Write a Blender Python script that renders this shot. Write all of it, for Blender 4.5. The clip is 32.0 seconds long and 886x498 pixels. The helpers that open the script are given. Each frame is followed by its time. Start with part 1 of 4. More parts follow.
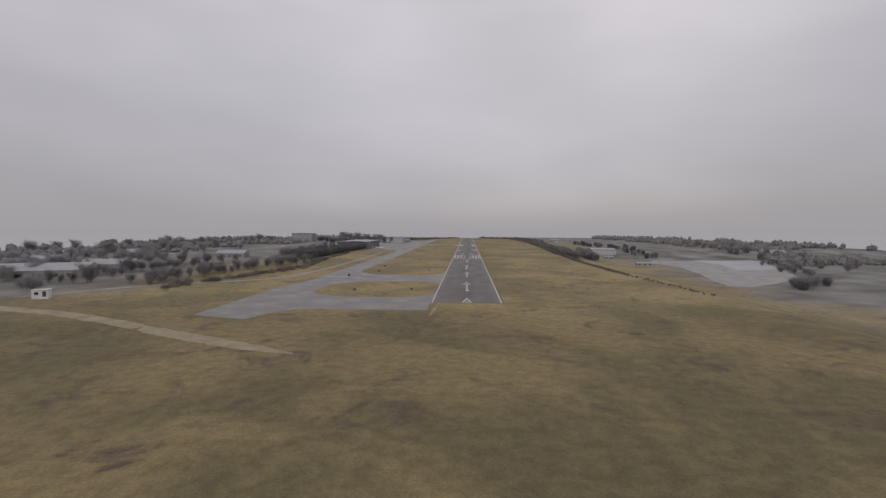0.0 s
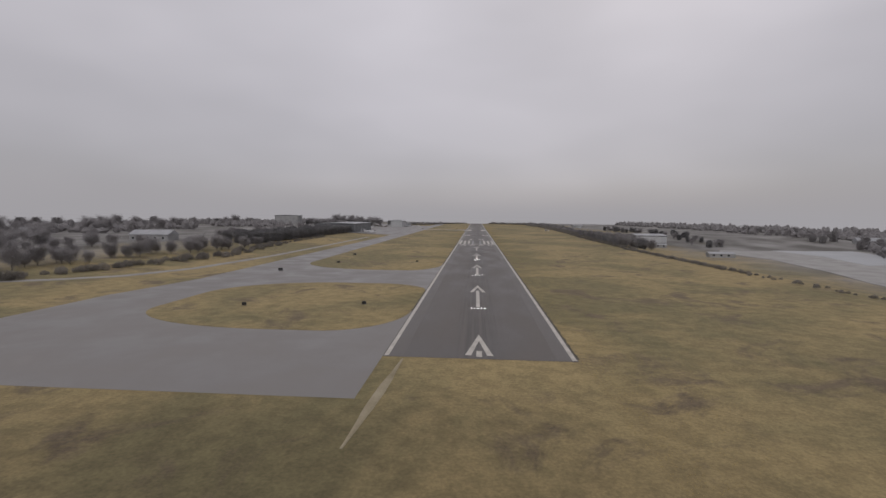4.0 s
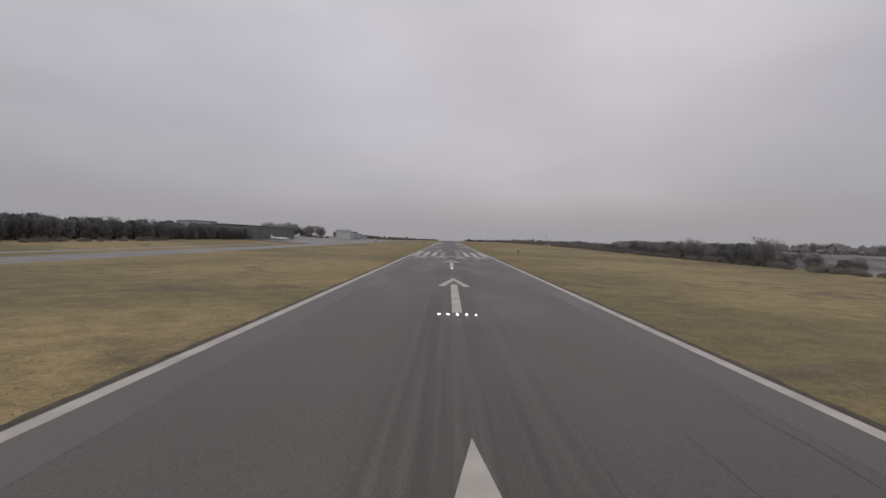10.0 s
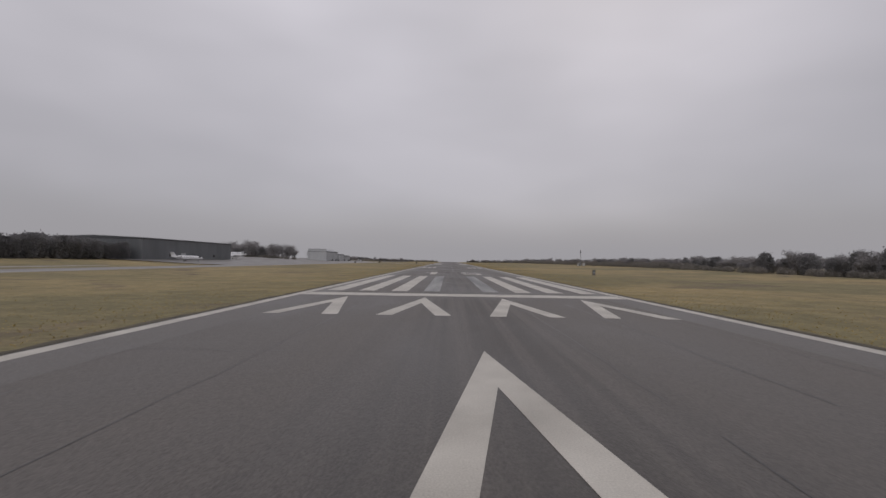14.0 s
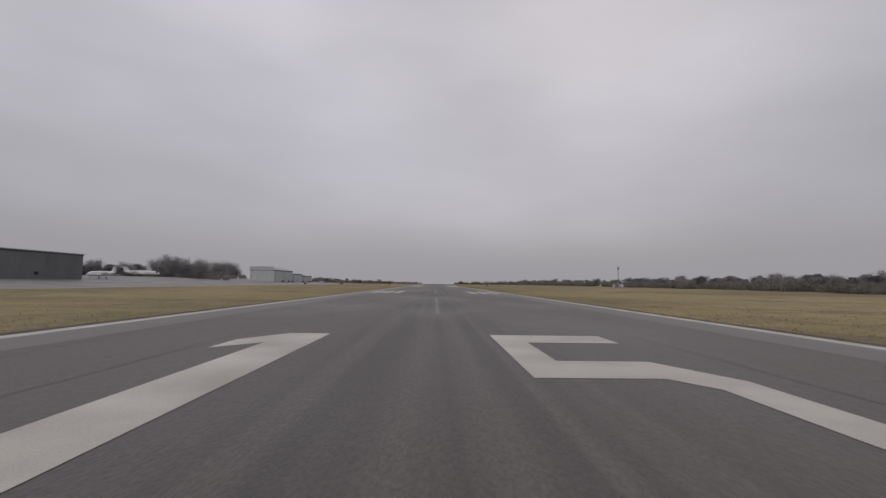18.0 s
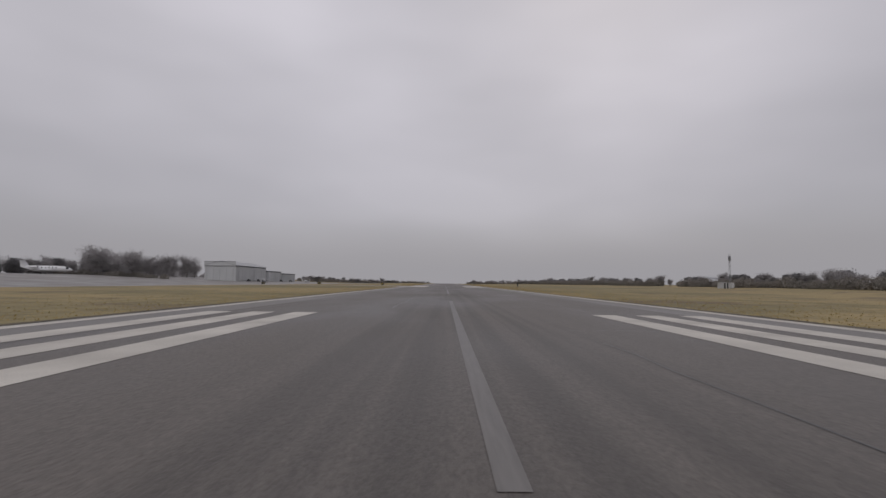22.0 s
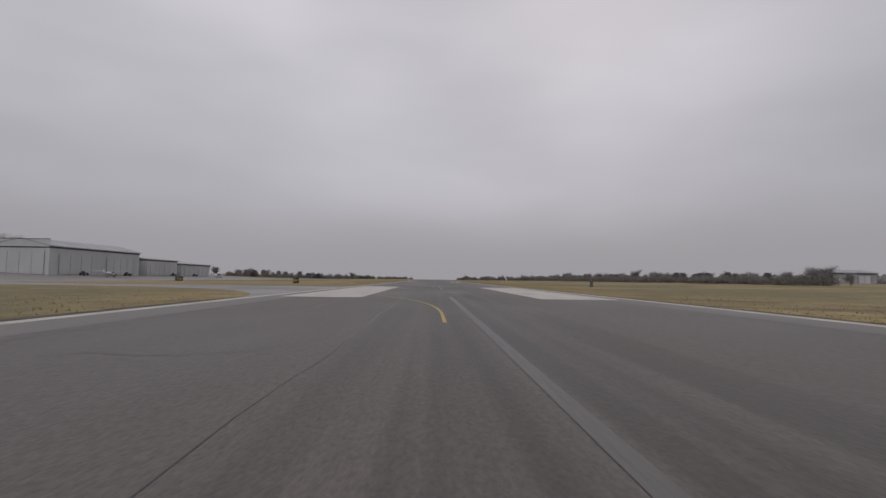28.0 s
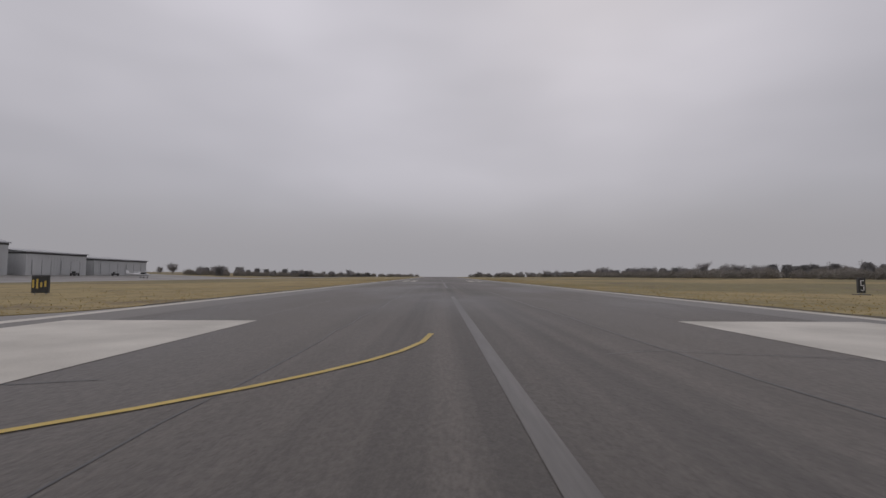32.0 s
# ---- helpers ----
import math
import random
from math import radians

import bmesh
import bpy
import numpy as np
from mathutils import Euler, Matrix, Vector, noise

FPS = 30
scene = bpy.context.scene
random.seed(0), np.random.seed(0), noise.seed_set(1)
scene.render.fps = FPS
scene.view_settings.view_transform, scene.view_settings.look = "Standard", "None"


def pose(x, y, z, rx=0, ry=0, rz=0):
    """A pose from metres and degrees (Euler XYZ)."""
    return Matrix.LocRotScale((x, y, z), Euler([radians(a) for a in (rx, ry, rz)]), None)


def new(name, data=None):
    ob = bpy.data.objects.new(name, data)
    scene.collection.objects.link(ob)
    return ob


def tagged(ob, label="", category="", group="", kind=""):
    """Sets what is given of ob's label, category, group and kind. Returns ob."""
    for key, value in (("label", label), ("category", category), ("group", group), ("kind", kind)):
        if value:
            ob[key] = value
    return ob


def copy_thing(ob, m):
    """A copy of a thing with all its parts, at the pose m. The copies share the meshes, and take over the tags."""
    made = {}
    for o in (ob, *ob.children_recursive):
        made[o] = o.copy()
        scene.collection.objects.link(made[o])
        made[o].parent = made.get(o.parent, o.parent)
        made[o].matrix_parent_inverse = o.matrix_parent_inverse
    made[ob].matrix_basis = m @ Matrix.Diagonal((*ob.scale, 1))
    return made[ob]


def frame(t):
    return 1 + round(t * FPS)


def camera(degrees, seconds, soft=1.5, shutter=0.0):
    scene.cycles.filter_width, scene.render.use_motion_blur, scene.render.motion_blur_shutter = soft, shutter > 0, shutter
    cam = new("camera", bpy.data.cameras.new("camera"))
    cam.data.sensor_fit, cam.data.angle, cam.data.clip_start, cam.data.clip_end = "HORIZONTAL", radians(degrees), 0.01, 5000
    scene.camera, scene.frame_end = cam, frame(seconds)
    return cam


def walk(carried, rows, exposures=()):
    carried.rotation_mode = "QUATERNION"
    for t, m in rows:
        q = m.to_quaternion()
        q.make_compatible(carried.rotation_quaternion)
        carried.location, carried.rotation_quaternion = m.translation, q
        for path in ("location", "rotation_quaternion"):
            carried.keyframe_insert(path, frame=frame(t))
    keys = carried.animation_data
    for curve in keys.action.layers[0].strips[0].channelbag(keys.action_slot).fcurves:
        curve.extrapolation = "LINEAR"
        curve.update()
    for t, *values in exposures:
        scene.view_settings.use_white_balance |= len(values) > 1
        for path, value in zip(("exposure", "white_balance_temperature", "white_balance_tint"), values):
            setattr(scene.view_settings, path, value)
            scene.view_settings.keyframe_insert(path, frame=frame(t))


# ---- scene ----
cam = camera(88.2, 32.0, soft=1.5)
# seconds, place along the runway axes in metres, then heading, pitch and lean in degrees
PATH = [
    (0, 0.169, -475.854, 32.223, 3.041, -2.735, 0.025),
    (1, -0.040, -446.431, 29.878, 2.444, -2.779, 2.176),
    (2, -0.423, -416.837, 27.444, 1.002, -3.260, 0.615),
    (3, -0.444, -385.628, 24.869, 3.595, -3.524, -3.305),
    (3.5, -0.654, -369.861, 23.607, 3.992, -4.069, -1.380),
    (5.5, -1.086, -303.533, 19.294, 3.769, -4.462, 2.229),
    (6, -1.234, -287.477, 17.874, 5.499, -4.550, -0.808),
    (7, -1.558, -256.110, 14.908, 4.486, -4.501, -1.346),
    (8, -1.534, -225.466, 11.489, 1.735, -2.147, -0.801),
    (9, -1.654, -193.479, 9.045, 0.491, -2.083, -1.368),
    (10, -0.971, -161.436, 6.699, 0.649, -1.412, 1.633),
    (11.0, -0.9, -131.2, 4.4, 1.6, 1.6, 1.5),
    (11.5, -1.1, -115.9, 4.1, 2.5, 1.65, 1.0), (12.0, -1.3, -100.9, 3.7, 3.2, 1.85, 0.75),
    (12.5, -1.15, -85.9, 3.95, 3.35, 0.75, 1.6),
    (13.0, -1.3, -71.2, 3.68, 2.25, 0.75, 1.5),
    (13.5, -1.3, -56.1, 3.45, 1.3, 0.98, 1.2),
    (15.5, -1.057, 2.287, 2.622, 0.129, 2.752, 0.407),
    (16, -0.950, 14.200, 2.580, -0.400, 2.850, 1.500),
    (16.5, -0.980, 26.400, 2.500, -0.600, 2.850, 1.100),
    (17, -1.050, 38.100, 2.400, -1.250, 3.300, 0.800),
    (17.5, -0.933, 51.685, 2.238, -1.308, 3.647, 0.833),
    (18, -0.208, 64.193, 2.048, -0.955, 4.251, 0.703),
    (19, 0.107, 87.337, 1.604, -0.340, 4.851, 0.624),
    (20, -0.306, 108.902, 1.777, -0.962, 4.167, -0.027),
    (20.5, -0.225, 119.439, 1.621, -0.487, 4.594, 0.212),
    (21, -0.362, 129.918, 1.583, -0.373, 4.877, 0.542),
    (21.5, -0.496, 140.482, 1.614, 0.395, 4.390, 0.542),
    (22.5, -0.769, 162.265, 1.653, -0.578, 4.170, 0.583),
    (23, -1.190, 172.955, 1.681, -2.200, 4.621, 0.050),
    (24, -1.461, 194.112, 1.689, -2.498, 4.432, 0.025),
    (24.5, -1.742, 204.674, 1.571, -2.825, 4.451, 0.201),
    (26.5, -2.196, 246.491, 1.555, -1.296, 3.695, 1.182),
    (27, -2.480, 256.273, 1.582, -1.700, 3.900, 0.920),
    (28, -1.750, 274.887, 1.570, -1.600, 3.700, 0.720),
    (28.5, -1.400, 283.300, 1.630, -1.450, 3.450, 0.550),
    (29, -1.100, 290.700, 1.680, -0.950, 3.500, 0.300),
    (29.5, -0.980, 299.044, 1.660, -1.050, 3.500, 0.400),
    (30, -1.100, 307.550, 1.620, -0.750, 3.420, 0.720),
    (31, -0.838, 323.882, 1.665, 0.270, 3.277, 0.812),
    (32, -1.009, 341.164, 1.558, -0.525, 3.330, 0.191),
]
walk(cam, [(t, pose(x, y, z, 90 + pitch, 0, turn) @ pose(0, 0, 0, 0, 0, lean)) for t, x, y, z, turn, pitch, lean in PATH],
     exposures=[(0, 0.04, 6550, 12), (9, 0.0, 6550, 12), (16, -0.05, 6500, 12), (32, -0.04, 6500, 12)])

# ---- sky and light: rain overcast ----
world = bpy.data.worlds.new("overcast")
scene.world = world
world.use_nodes = True
wn, wl = world.node_tree.nodes, world.node_tree.links
wn.clear()


def wnode(kind, **sets):
    n = wn.new(kind)
    for k, val in sets.items():
        n.inputs[k].default_value = val
    return n


sky = wn.new("ShaderNodeTexSky")
sky.sky_type = "NISHITA"
sky.sun_disc = False
sky.sun_elevation, sky.sun_rotation = radians(38), radians(20)
coords = wn.new("ShaderNodeTexCoord")
stretch = wnode("ShaderNodeMapping", Scale=(1.0, 1.0, 2.6))
cloud = wnode("ShaderNodeTexNoise", Scale=1.5, Detail=3.0, Roughness=0.42)
ramp = wn.new("ShaderNodeValToRGB")
ramp.color_ramp.elements[0].position, ramp.color_ramp.elements[0].color = 0.32, (4.5, 4.4, 4.65, 1)
ramp.color_ramp.elements[1].position, ramp.color_ramp.elements[1].color = 0.7, (6.4, 6.22, 6.6, 1)
mixed = wn.new("ShaderNodeMix")
mixed.data_type = "RGBA"
mixed.inputs[0].default_value = 0.94
shell = wnode("ShaderNodeBackground", Strength=0.1)
out = wn.new("ShaderNodeOutputWorld")
wl.new(coords.outputs["Generated"], stretch.inputs["Vector"])
wl.new(stretch.outputs[0], cloud.inputs["Vector"])
wl.new(cloud.outputs["Fac"], ramp.inputs[0])
up = wn.new("ShaderNodeSeparateXYZ")
wl.new(coords.outputs["Generated"], up.inputs[0])
rise = wnode("ShaderNodeMapRange")
rise.interpolation_type = "SMOOTHSTEP"
for key, value in (("From Min", 0.0), ("From Max", 0.52), ("To Min", 0.68), ("To Max", 1.04)):
    rise.inputs[key].default_value = value
wl.new(up.outputs["Z"], rise.inputs["Value"])
shade = wn.new("ShaderNodeVectorMath")
shade.operation = "SCALE"
wl.new(ramp.outputs[0], shade.inputs[0])
heavier = wnode("ShaderNodeMapRange")
heavier.interpolation_type = "SMOOTHSTEP"
for key, value in (("From Min", 0.15), ("From Max", 0.75), ("To Min", 1.0), ("To Max", 0.86)):
    heavier.inputs[key].default_value = value
wl.new(up.outputs["X"], heavier.inputs["Value"])
cover = wn.new("ShaderNodeMath")
cover.operation = "MULTIPLY"
wl.new(rise.outputs[0], cover.inputs[0])
wl.new(heavier.outputs[0], cover.inputs[1])
wl.new(cover.outputs[0], shade.inputs["Scale"])
wl.new(sky.outputs[0], mixed.inputs[6])
wl.new(shade.outputs[0], mixed.inputs[7])
wl.new(mixed.outputs[2], shell.inputs[0])
wl.new(shell.outputs[0], out.inputs[0])
sun = new("sun", bpy.data.lights.new("sun", "SUN"))
sun.data.energy, sun.data.angle, sun.data.color = 0.5, radians(40), (1, 0.98, 0.95)
sun.matrix_world = pose(0, 0, 200, 52, 0, -20)


# ---- materials ----
def material(name, dark, light, scale=4.0, rough=0.8, rough2=None, metal=0.0, bump=0.2, fine=60.0, spots=0.35, stretch=(1, 1, 1), objectwise=0.0, mid=0.5, wide=0.25):
    """Colour between dark and light by a broad and a fine noise, with relief, at metre scale."""
    m = bpy.data.materials.new(name)
    m.use_nodes = True
    n, l = m.node_tree.nodes, m.node_tree.links
    bsdf = n["Principled BSDF"]
    pos = n.new("ShaderNodeNewGeometry")
    mp = n.new("ShaderNodeMapping")
    mp.inputs["Scale"].default_value = stretch
    l.new(pos.outputs["Position"], mp.inputs["Vector"])
    broad = n.new("ShaderNodeTexNoise")
    broad.inputs["Scale"].default_value, broad.inputs["Detail"].default_value = 1 / scale, 6
    small = n.new("ShaderNodeTexNoise")
    small.inputs["Scale"].default_value, small.inputs["Detail"].default_value = fine / scale, 4
    for t in (broad, small):
        l.new(mp.outputs[0], t.inputs["Vector"])
    add = n.new("ShaderNodeMath")
    add.operation = "MULTIPLY_ADD"
    l.new(small.outputs["Fac"], add.inputs[0])
    add.inputs[1].default_value = spots
    l.new(broad.outputs["Fac"], add.inputs[2])
    last = add.outputs[0]
    if objectwise:
        info = n.new("ShaderNodeObjectInfo")
        more = n.new("ShaderNodeMath")
        more.operation = "MULTIPLY_ADD"
        l.new(info.outputs["Random"], more.inputs[0])
        more.inputs[1].default_value = objectwise
        l.new(last, more.inputs[2])
        last = more.outputs[0]
    spread = n.new("ShaderNodeMapRange")
    centre = mid + spots * 0.5 + objectwise * 0.5
    spread.inputs["From Min"].default_value, spread.inputs["From Max"].default_value = centre - wide, centre + wide
    l.new(last, spread.inputs["Value"])
    mix = n.new("ShaderNodeMix")
    mix.data_type = "RGBA"
    mix.inputs[6].default_value, mix.inputs[7].default_value = (*dark, 1), (*light, 1)
    l.new(spread.outputs[0], mix.inputs[0])
    l.new(mix.outputs[2], bsdf.inputs["Base Color"])
    bsdf.inputs["Metallic"].default_value = metal
    if rough2 is None:
        bsdf.inputs["Roughness"].default_value = rough
    else:
        rr = n.new("ShaderNodeMapRange")
        rr.inputs["To Min"].default_value, rr.inputs["To Max"].default_value = rough, rough2
        rr.inputs["From Min"].default_value, rr.inputs["From Max"].default_value = 0.35, 0.65
        l.new(broad.outputs["Fac"], rr.inputs["Value"])
        l.new(rr.outputs[0], bsdf.inputs["Roughness"])
    if bump:
        b = n.new("ShaderNodeBump")
        b.inputs["Strength"].default_value, b.inputs["Distance"].default_value = bump, 0.05
        l.new(small.outputs["Fac"], b.inputs["Height"])
        l.new(b.outputs[0], bsdf.inputs["Normal"])
    return m


def meadow(name, straw, olive, earth):
    """Rain-soaked winter turf: wide olive and straw patches, brown worn spots and a fine mottle of tussocks."""
    m = bpy.data.materials.new(name)
    m.use_nodes = True
    n, l = m.node_tree.nodes, m.node_tree.links
    bsdf = n["Principled BSDF"]
    pos = n.new("ShaderNodeNewGeometry")

    def cloud_of(size, detail, rough, lo, hi, offset=0.0, distort=0.0):
        mp = n.new("ShaderNodeMapping")
        mp.inputs["Location"].default_value = (offset, offset * 0.7, 0)
        l.new(pos.outputs["Position"], mp.inputs["Vector"])
        t = n.new("ShaderNodeTexNoise")
        t.inputs["Scale"].default_value, t.inputs["Detail"].default_value = 1 / size, detail
        t.inputs["Roughness"].default_value, t.inputs["Distortion"].default_value = rough, distort
        l.new(mp.outputs[0], t.inputs["Vector"])
        r = n.new("ShaderNodeMapRange")
        r.interpolation_type = "SMOOTHSTEP"
        r.inputs["From Min"].default_value, r.inputs["From Max"].default_value = lo, hi
        l.new(t.outputs["Fac"], r.inputs["Value"])
        return t.outputs["Fac"], r.outputs[0]

    def blend(fac, a, c):
        x = n.new("ShaderNodeMix")
        x.data_type = "RGBA"
        l.new(fac, x.inputs[0])
        for k, v in ((6, a), (7, c)):
            if isinstance(v, tuple):
                x.inputs[k].default_value = (*v, 1)
            else:
                l.new(v, x.inputs[k])
        return x.outputs[2]

    _, wide = cloud_of(58, 8, 0.62, 0.4, 0.6, 40, 0.6)
    _, worn = cloud_of(17, 9, 0.68, 0.53, 0.66, 310, 0.8)
    _, clump = cloud_of(3.1, 7, 0.7, 0.36, 0.64, 120)
    fine, tuft = cloud_of(0.42, 5, 0.7, 0.3, 0.7, 5)
    colour = blend(wide, olive, straw)
    colour = blend(worn, colour, earth)
    dim = n.new("ShaderNodeMath")
    dim.operation = "MULTIPLY_ADD"
    l.new(clump, dim.inputs[0])
    dim.inputs[1].default_value, dim.inputs[2].default_value = 0.3, 0.72
    dim2 = n.new("ShaderNodeMath")
    dim2.operation = "MULTIPLY_ADD"
    l.new(tuft, dim2.inputs[0])
    dim2.inputs[1].default_value, dim2.inputs[2].default_value = 0.42, 0.94
    prod = n.new("ShaderNodeMath")
    prod.operation = "MULTIPLY"
    l.new(dim.outputs[0], prod.inputs[0])
    l.new(dim2.outputs[0], prod.inputs[1])
    sc = n.new("ShaderNodeVectorMath")
    sc.operation = "SCALE"
    l.new(colour, sc.inputs[0])
    l.new(prod.outputs[0], sc.inputs["Scale"])
    l.new(sc.outputs[0], bsdf.inputs["Base Color"])
    bsdf.inputs["Roughness"].default_value = 0.95
    bu = n.new("ShaderNodeBump")
    bu.inputs["Strength"].default_value, bu.inputs["Distance"].default_value = 0.7, 0.05
    l.new(fine, bu.inputs["Height"])
    l.new(bu.outputs[0], bsdf.inputs["Normal"])
    return m


GRASS = meadow("winter_grass", (0.312, 0.24, 0.112), (0.19, 0.16, 0.076), (0.16, 0.122, 0.074))
TUFT = material("grass_blades", (0.3, 0.228, 0.088), (0.43, 0.326, 0.132), scale=5, fine=8, rough=0.9, bump=0)
ASPHALT = material("wet_asphalt", (0.062, 0.054, 0.047), (0.155, 0.138, 0.122), scale=9, fine=190, rough=0.45, rough2=0.66, bump=0.35, spots=0.9, wide=0.3, stretch=(1, 0.4, 1))
an, al = ASPHALT.node_tree.nodes, ASPHALT.node_tree.links
a_pos = an.new("ShaderNodeNewGeometry")
a_xyz = an.new("ShaderNodeSeparateXYZ")
al.new(a_pos.outputs["Position"], a_xyz.inputs[0])
a_abs = an.new("ShaderNodeMath")
a_abs.operation = "ABSOLUTE"
al.new(a_xyz.outputs["X"], a_abs.inputs[0])
a_band = an.new("ShaderNodeMapRange")
a_band.interpolation_type = "SMOOTHSTEP"
for key, value in (("From Min", 6.0), ("From Max", 1.5), ("To Min", 0.0), ("To Max", 0.5)):
    a_band.inputs[key].default_value = value
al.new(a_abs.outputs[0], a_band.inputs["Value"])
a_map = an.new("ShaderNodeMapping")
a_map.inputs["Scale"].default_value = (1.6, 0.02, 1)
al.new(a_pos.outputs["Position"], a_map.inputs["Vector"])
a_tyre = an.new("ShaderNodeTexNoise")
a_tyre.inputs["Scale"].default_value, a_tyre.inputs["Detail"].default_value = 1.0, 5
al.new(a_map.outputs[0], a_tyre.inputs["Vector"])
a_cut = an.new("ShaderNodeMapRange")
a_cut.inputs["From Min"].default_value, a_cut.inputs["From Max"].default_value = 0.38, 0.6
al.new(a_tyre.outputs["Fac"], a_cut.inputs["Value"])
a_amt = an.new("ShaderNodeMath")
a_amt.operation = "MULTIPLY"
al.new(a_band.outputs[0], a_amt.inputs[0])
al.new(a_cut.outputs[0], a_amt.inputs[1])
a_mix = an.new("ShaderNodeMix")
a_mix.data_type = "RGBA"
a_mix.inputs[7].default_value = (0.04, 0.036, 0.033, 1)
a_bsdf = an["Principled BSDF"]
al.new(a_bsdf.inputs["Base Color"].links[0].from_socket, a_mix.inputs[6])
al.new(a_amt.outputs[0], a_mix.inputs[0])
al.new(a_mix.outputs[2], a_bsdf.inputs["Base Color"])
MARGIN = material("paler_worn_asphalt", (0.115, 0.106, 0.096), (0.205, 0.192, 0.177), scale=7, fine=160, rough=0.45, rough2=0.65, bump=0.25, spots=0.8, wide=0.3, stretch=(1, 0.3, 1))
OLD_MARGIN = material("older_worn_asphalt", (0.078, 0.07, 0.063), (0.17, 0.156, 0.142), scale=7, fine=160, rough=0.45, rough2=0.65, bump=0.25, spots=0.8, wide=0.3, stretch=(1, 0.3, 1))
TAXI = material("wet_taxiway_asphalt", (0.15, 0.139, 0.128), (0.235, 0.22, 0.204), scale=11, fine=260, rough=0.34, rough2=0.6, bump=0.12, spots=0.5, wide=0.3)
PAINT = material("worn_white_paint", (0.36, 0.335, 0.29), (0.63, 0.595, 0.525), scale=2.5, fine=70, rough=0.5, bump=0.15, spots=0.6, wide=0.28)
FADED = material("tyre_worn_white_paint", (0.07, 0.07, 0.07), (0.3, 0.295, 0.28), scale=2.0, fine=30, rough=0.45, bump=0.15, stretch=(1, 0.08, 1), wide=0.15)
GHOST = material("nearly_worn_off_paint", (0.07, 0.065, 0.06), (0.17, 0.16, 0.15), scale=2.0, fine=30, rough=0.45, bump=0.15, stretch=(1, 0.08, 1), wide=0.2)
YELLOW = material("worn_yellow_paint", (0.4, 0.28, 0.05), (0.55, 0.4, 0.09), scale=2, fine=30, rough=0.5, bump=0.15)
BARK = material("wet_bark", (0.09, 0.08, 0.072), (0.16, 0.145, 0.13), scale=1.5, fine=20, rough=0.9, bump=0.5)
# twig and shrub colours are raised to paint in the haze of distance
TWIG = material("haze_paled_bare_twigs", (0.27, 0.258, 0.258), (0.42, 0.402, 0.402), scale=3, fine=10, rough=0.95, bump=0, objectwise=0.3)
CONIFER = material("haze_paled_thicket_twigs", (0.2, 0.196, 0.198), (0.31, 0.304, 0.307), scale=3, fine=12, rough=0.9, bump=0, objectwise=0.3)
SHRUB = material("haze_paled_leafless_shrub", (0.19, 0.176, 0.158), (0.3, 0.278, 0.25), scale=2, fine=12, rough=0.95, bump=0, objectwise=0.4)


def leafy(m, share):
    """Lets light through thin twigs and needles."""
    n, l = m.node_tree.nodes, m.node_tree.links
    thin, both = n.new("ShaderNodeBsdfTranslucent"), n.new("ShaderNodeMixShader")
    l.new(n["Principled BSDF"].inputs["Base Color"].links[0].from_socket, thin.inputs["Color"])
    both.inputs[0].default_value = share
    l.new(n["Principled BSDF"].outputs[0], both.inputs[1])
    l.new(thin.outputs[0], both.inputs[2])
    l.new(both.outputs[0], n["Material Output"].inputs["Surface"])


for m in (TWIG, CONIFER, SHRUB, TUFT):
    leafy(m, 0.45)
SIDING = material("pale_metal_siding", (0.44, 0.45, 0.455), (0.56, 0.565, 0.57), scale=6, fine=25, rough=0.5, bump=0.05, stretch=(1, 1, 0.3))
SIDING_DARK = material("dark_metal_siding", (0.11, 0.117, 0.124), (0.18, 0.187, 0.195), scale=6, fine=25, rough=0.5, bump=0.05, stretch=(1, 1, 0.3))
ROOFING = material("grey_metal_roofing", (0.28, 0.285, 0.295), (0.4, 0.405, 0.415), scale=5, fine=20, rough=0.45, bump=0.08)
HOUSE = material("weathered_pale_render", (0.27, 0.27, 0.27), (0.4, 0.4, 0.395), scale=5, fine=20, rough=0.8, bump=0.1)
TRIM = material("weathered_dark_trim", (0.05, 0.05, 0.052), (0.09, 0.09, 0.092), scale=2, fine=20, rough=0.6, bump=0.05)
WHITE = material("white_aircraft_paint", (0.66, 0.66, 0.67), (0.78, 0.78, 0.79), scale=3, fine=15, rough=0.25, bump=0.0)
GLASS = material("dark_window_glass", (0.012, 0.014, 0.017), (0.025, 0.028, 0.032), scale=2, fine=10, rough=0.08, bump=0.0)
STEEL = material("galvanised_steel", (0.28, 0.29, 0.3), (0.42, 0.43, 0.44), scale=0.8, fine=20, rough=0.45, metal=0.8, bump=0.05)
BLACK = material("black_sign_face", (0.015, 0.015, 0.016), (0.03, 0.03, 0.03), scale=0.7, fine=20, rough=0.5, bump=0.05)
RUBBER = material("black_rubber", (0.015, 0.015, 0.015), (0.03, 0.03, 0.03), scale=0.6, fine=20, rough=0.8, bump=0.1)
SEAL = material("tar_crack_seal", (0.024, 0.024, 0.025), (0.04, 0.04, 0.041), scale=3, fine=20, rough=0.35, bump=0.05)
WATER = material("rain_pocked_pond_water", (0.3, 0.31, 0.315), (0.4, 0.41, 0.415), scale=20, fine=120, rough=0.45, bump=0.3)
REEDS = material("pale_reed_bed", (0.27, 0.262, 0.245), (0.4, 0.39, 0.37), scale=9, fine=30, rough=0.95, bump=0.5)
LAMP = bpy.data.materials.new("lit_approach_lamp")
LAMP.use_nodes = True
LAMP.node_tree.nodes["Principled BSDF"].inputs["Emission Color"].default_value = (1, 0.97, 0.9, 1)
LAMP.node_tree.nodes["Principled BSDF"].inputs["Emission Strength"].default_value = 14.0


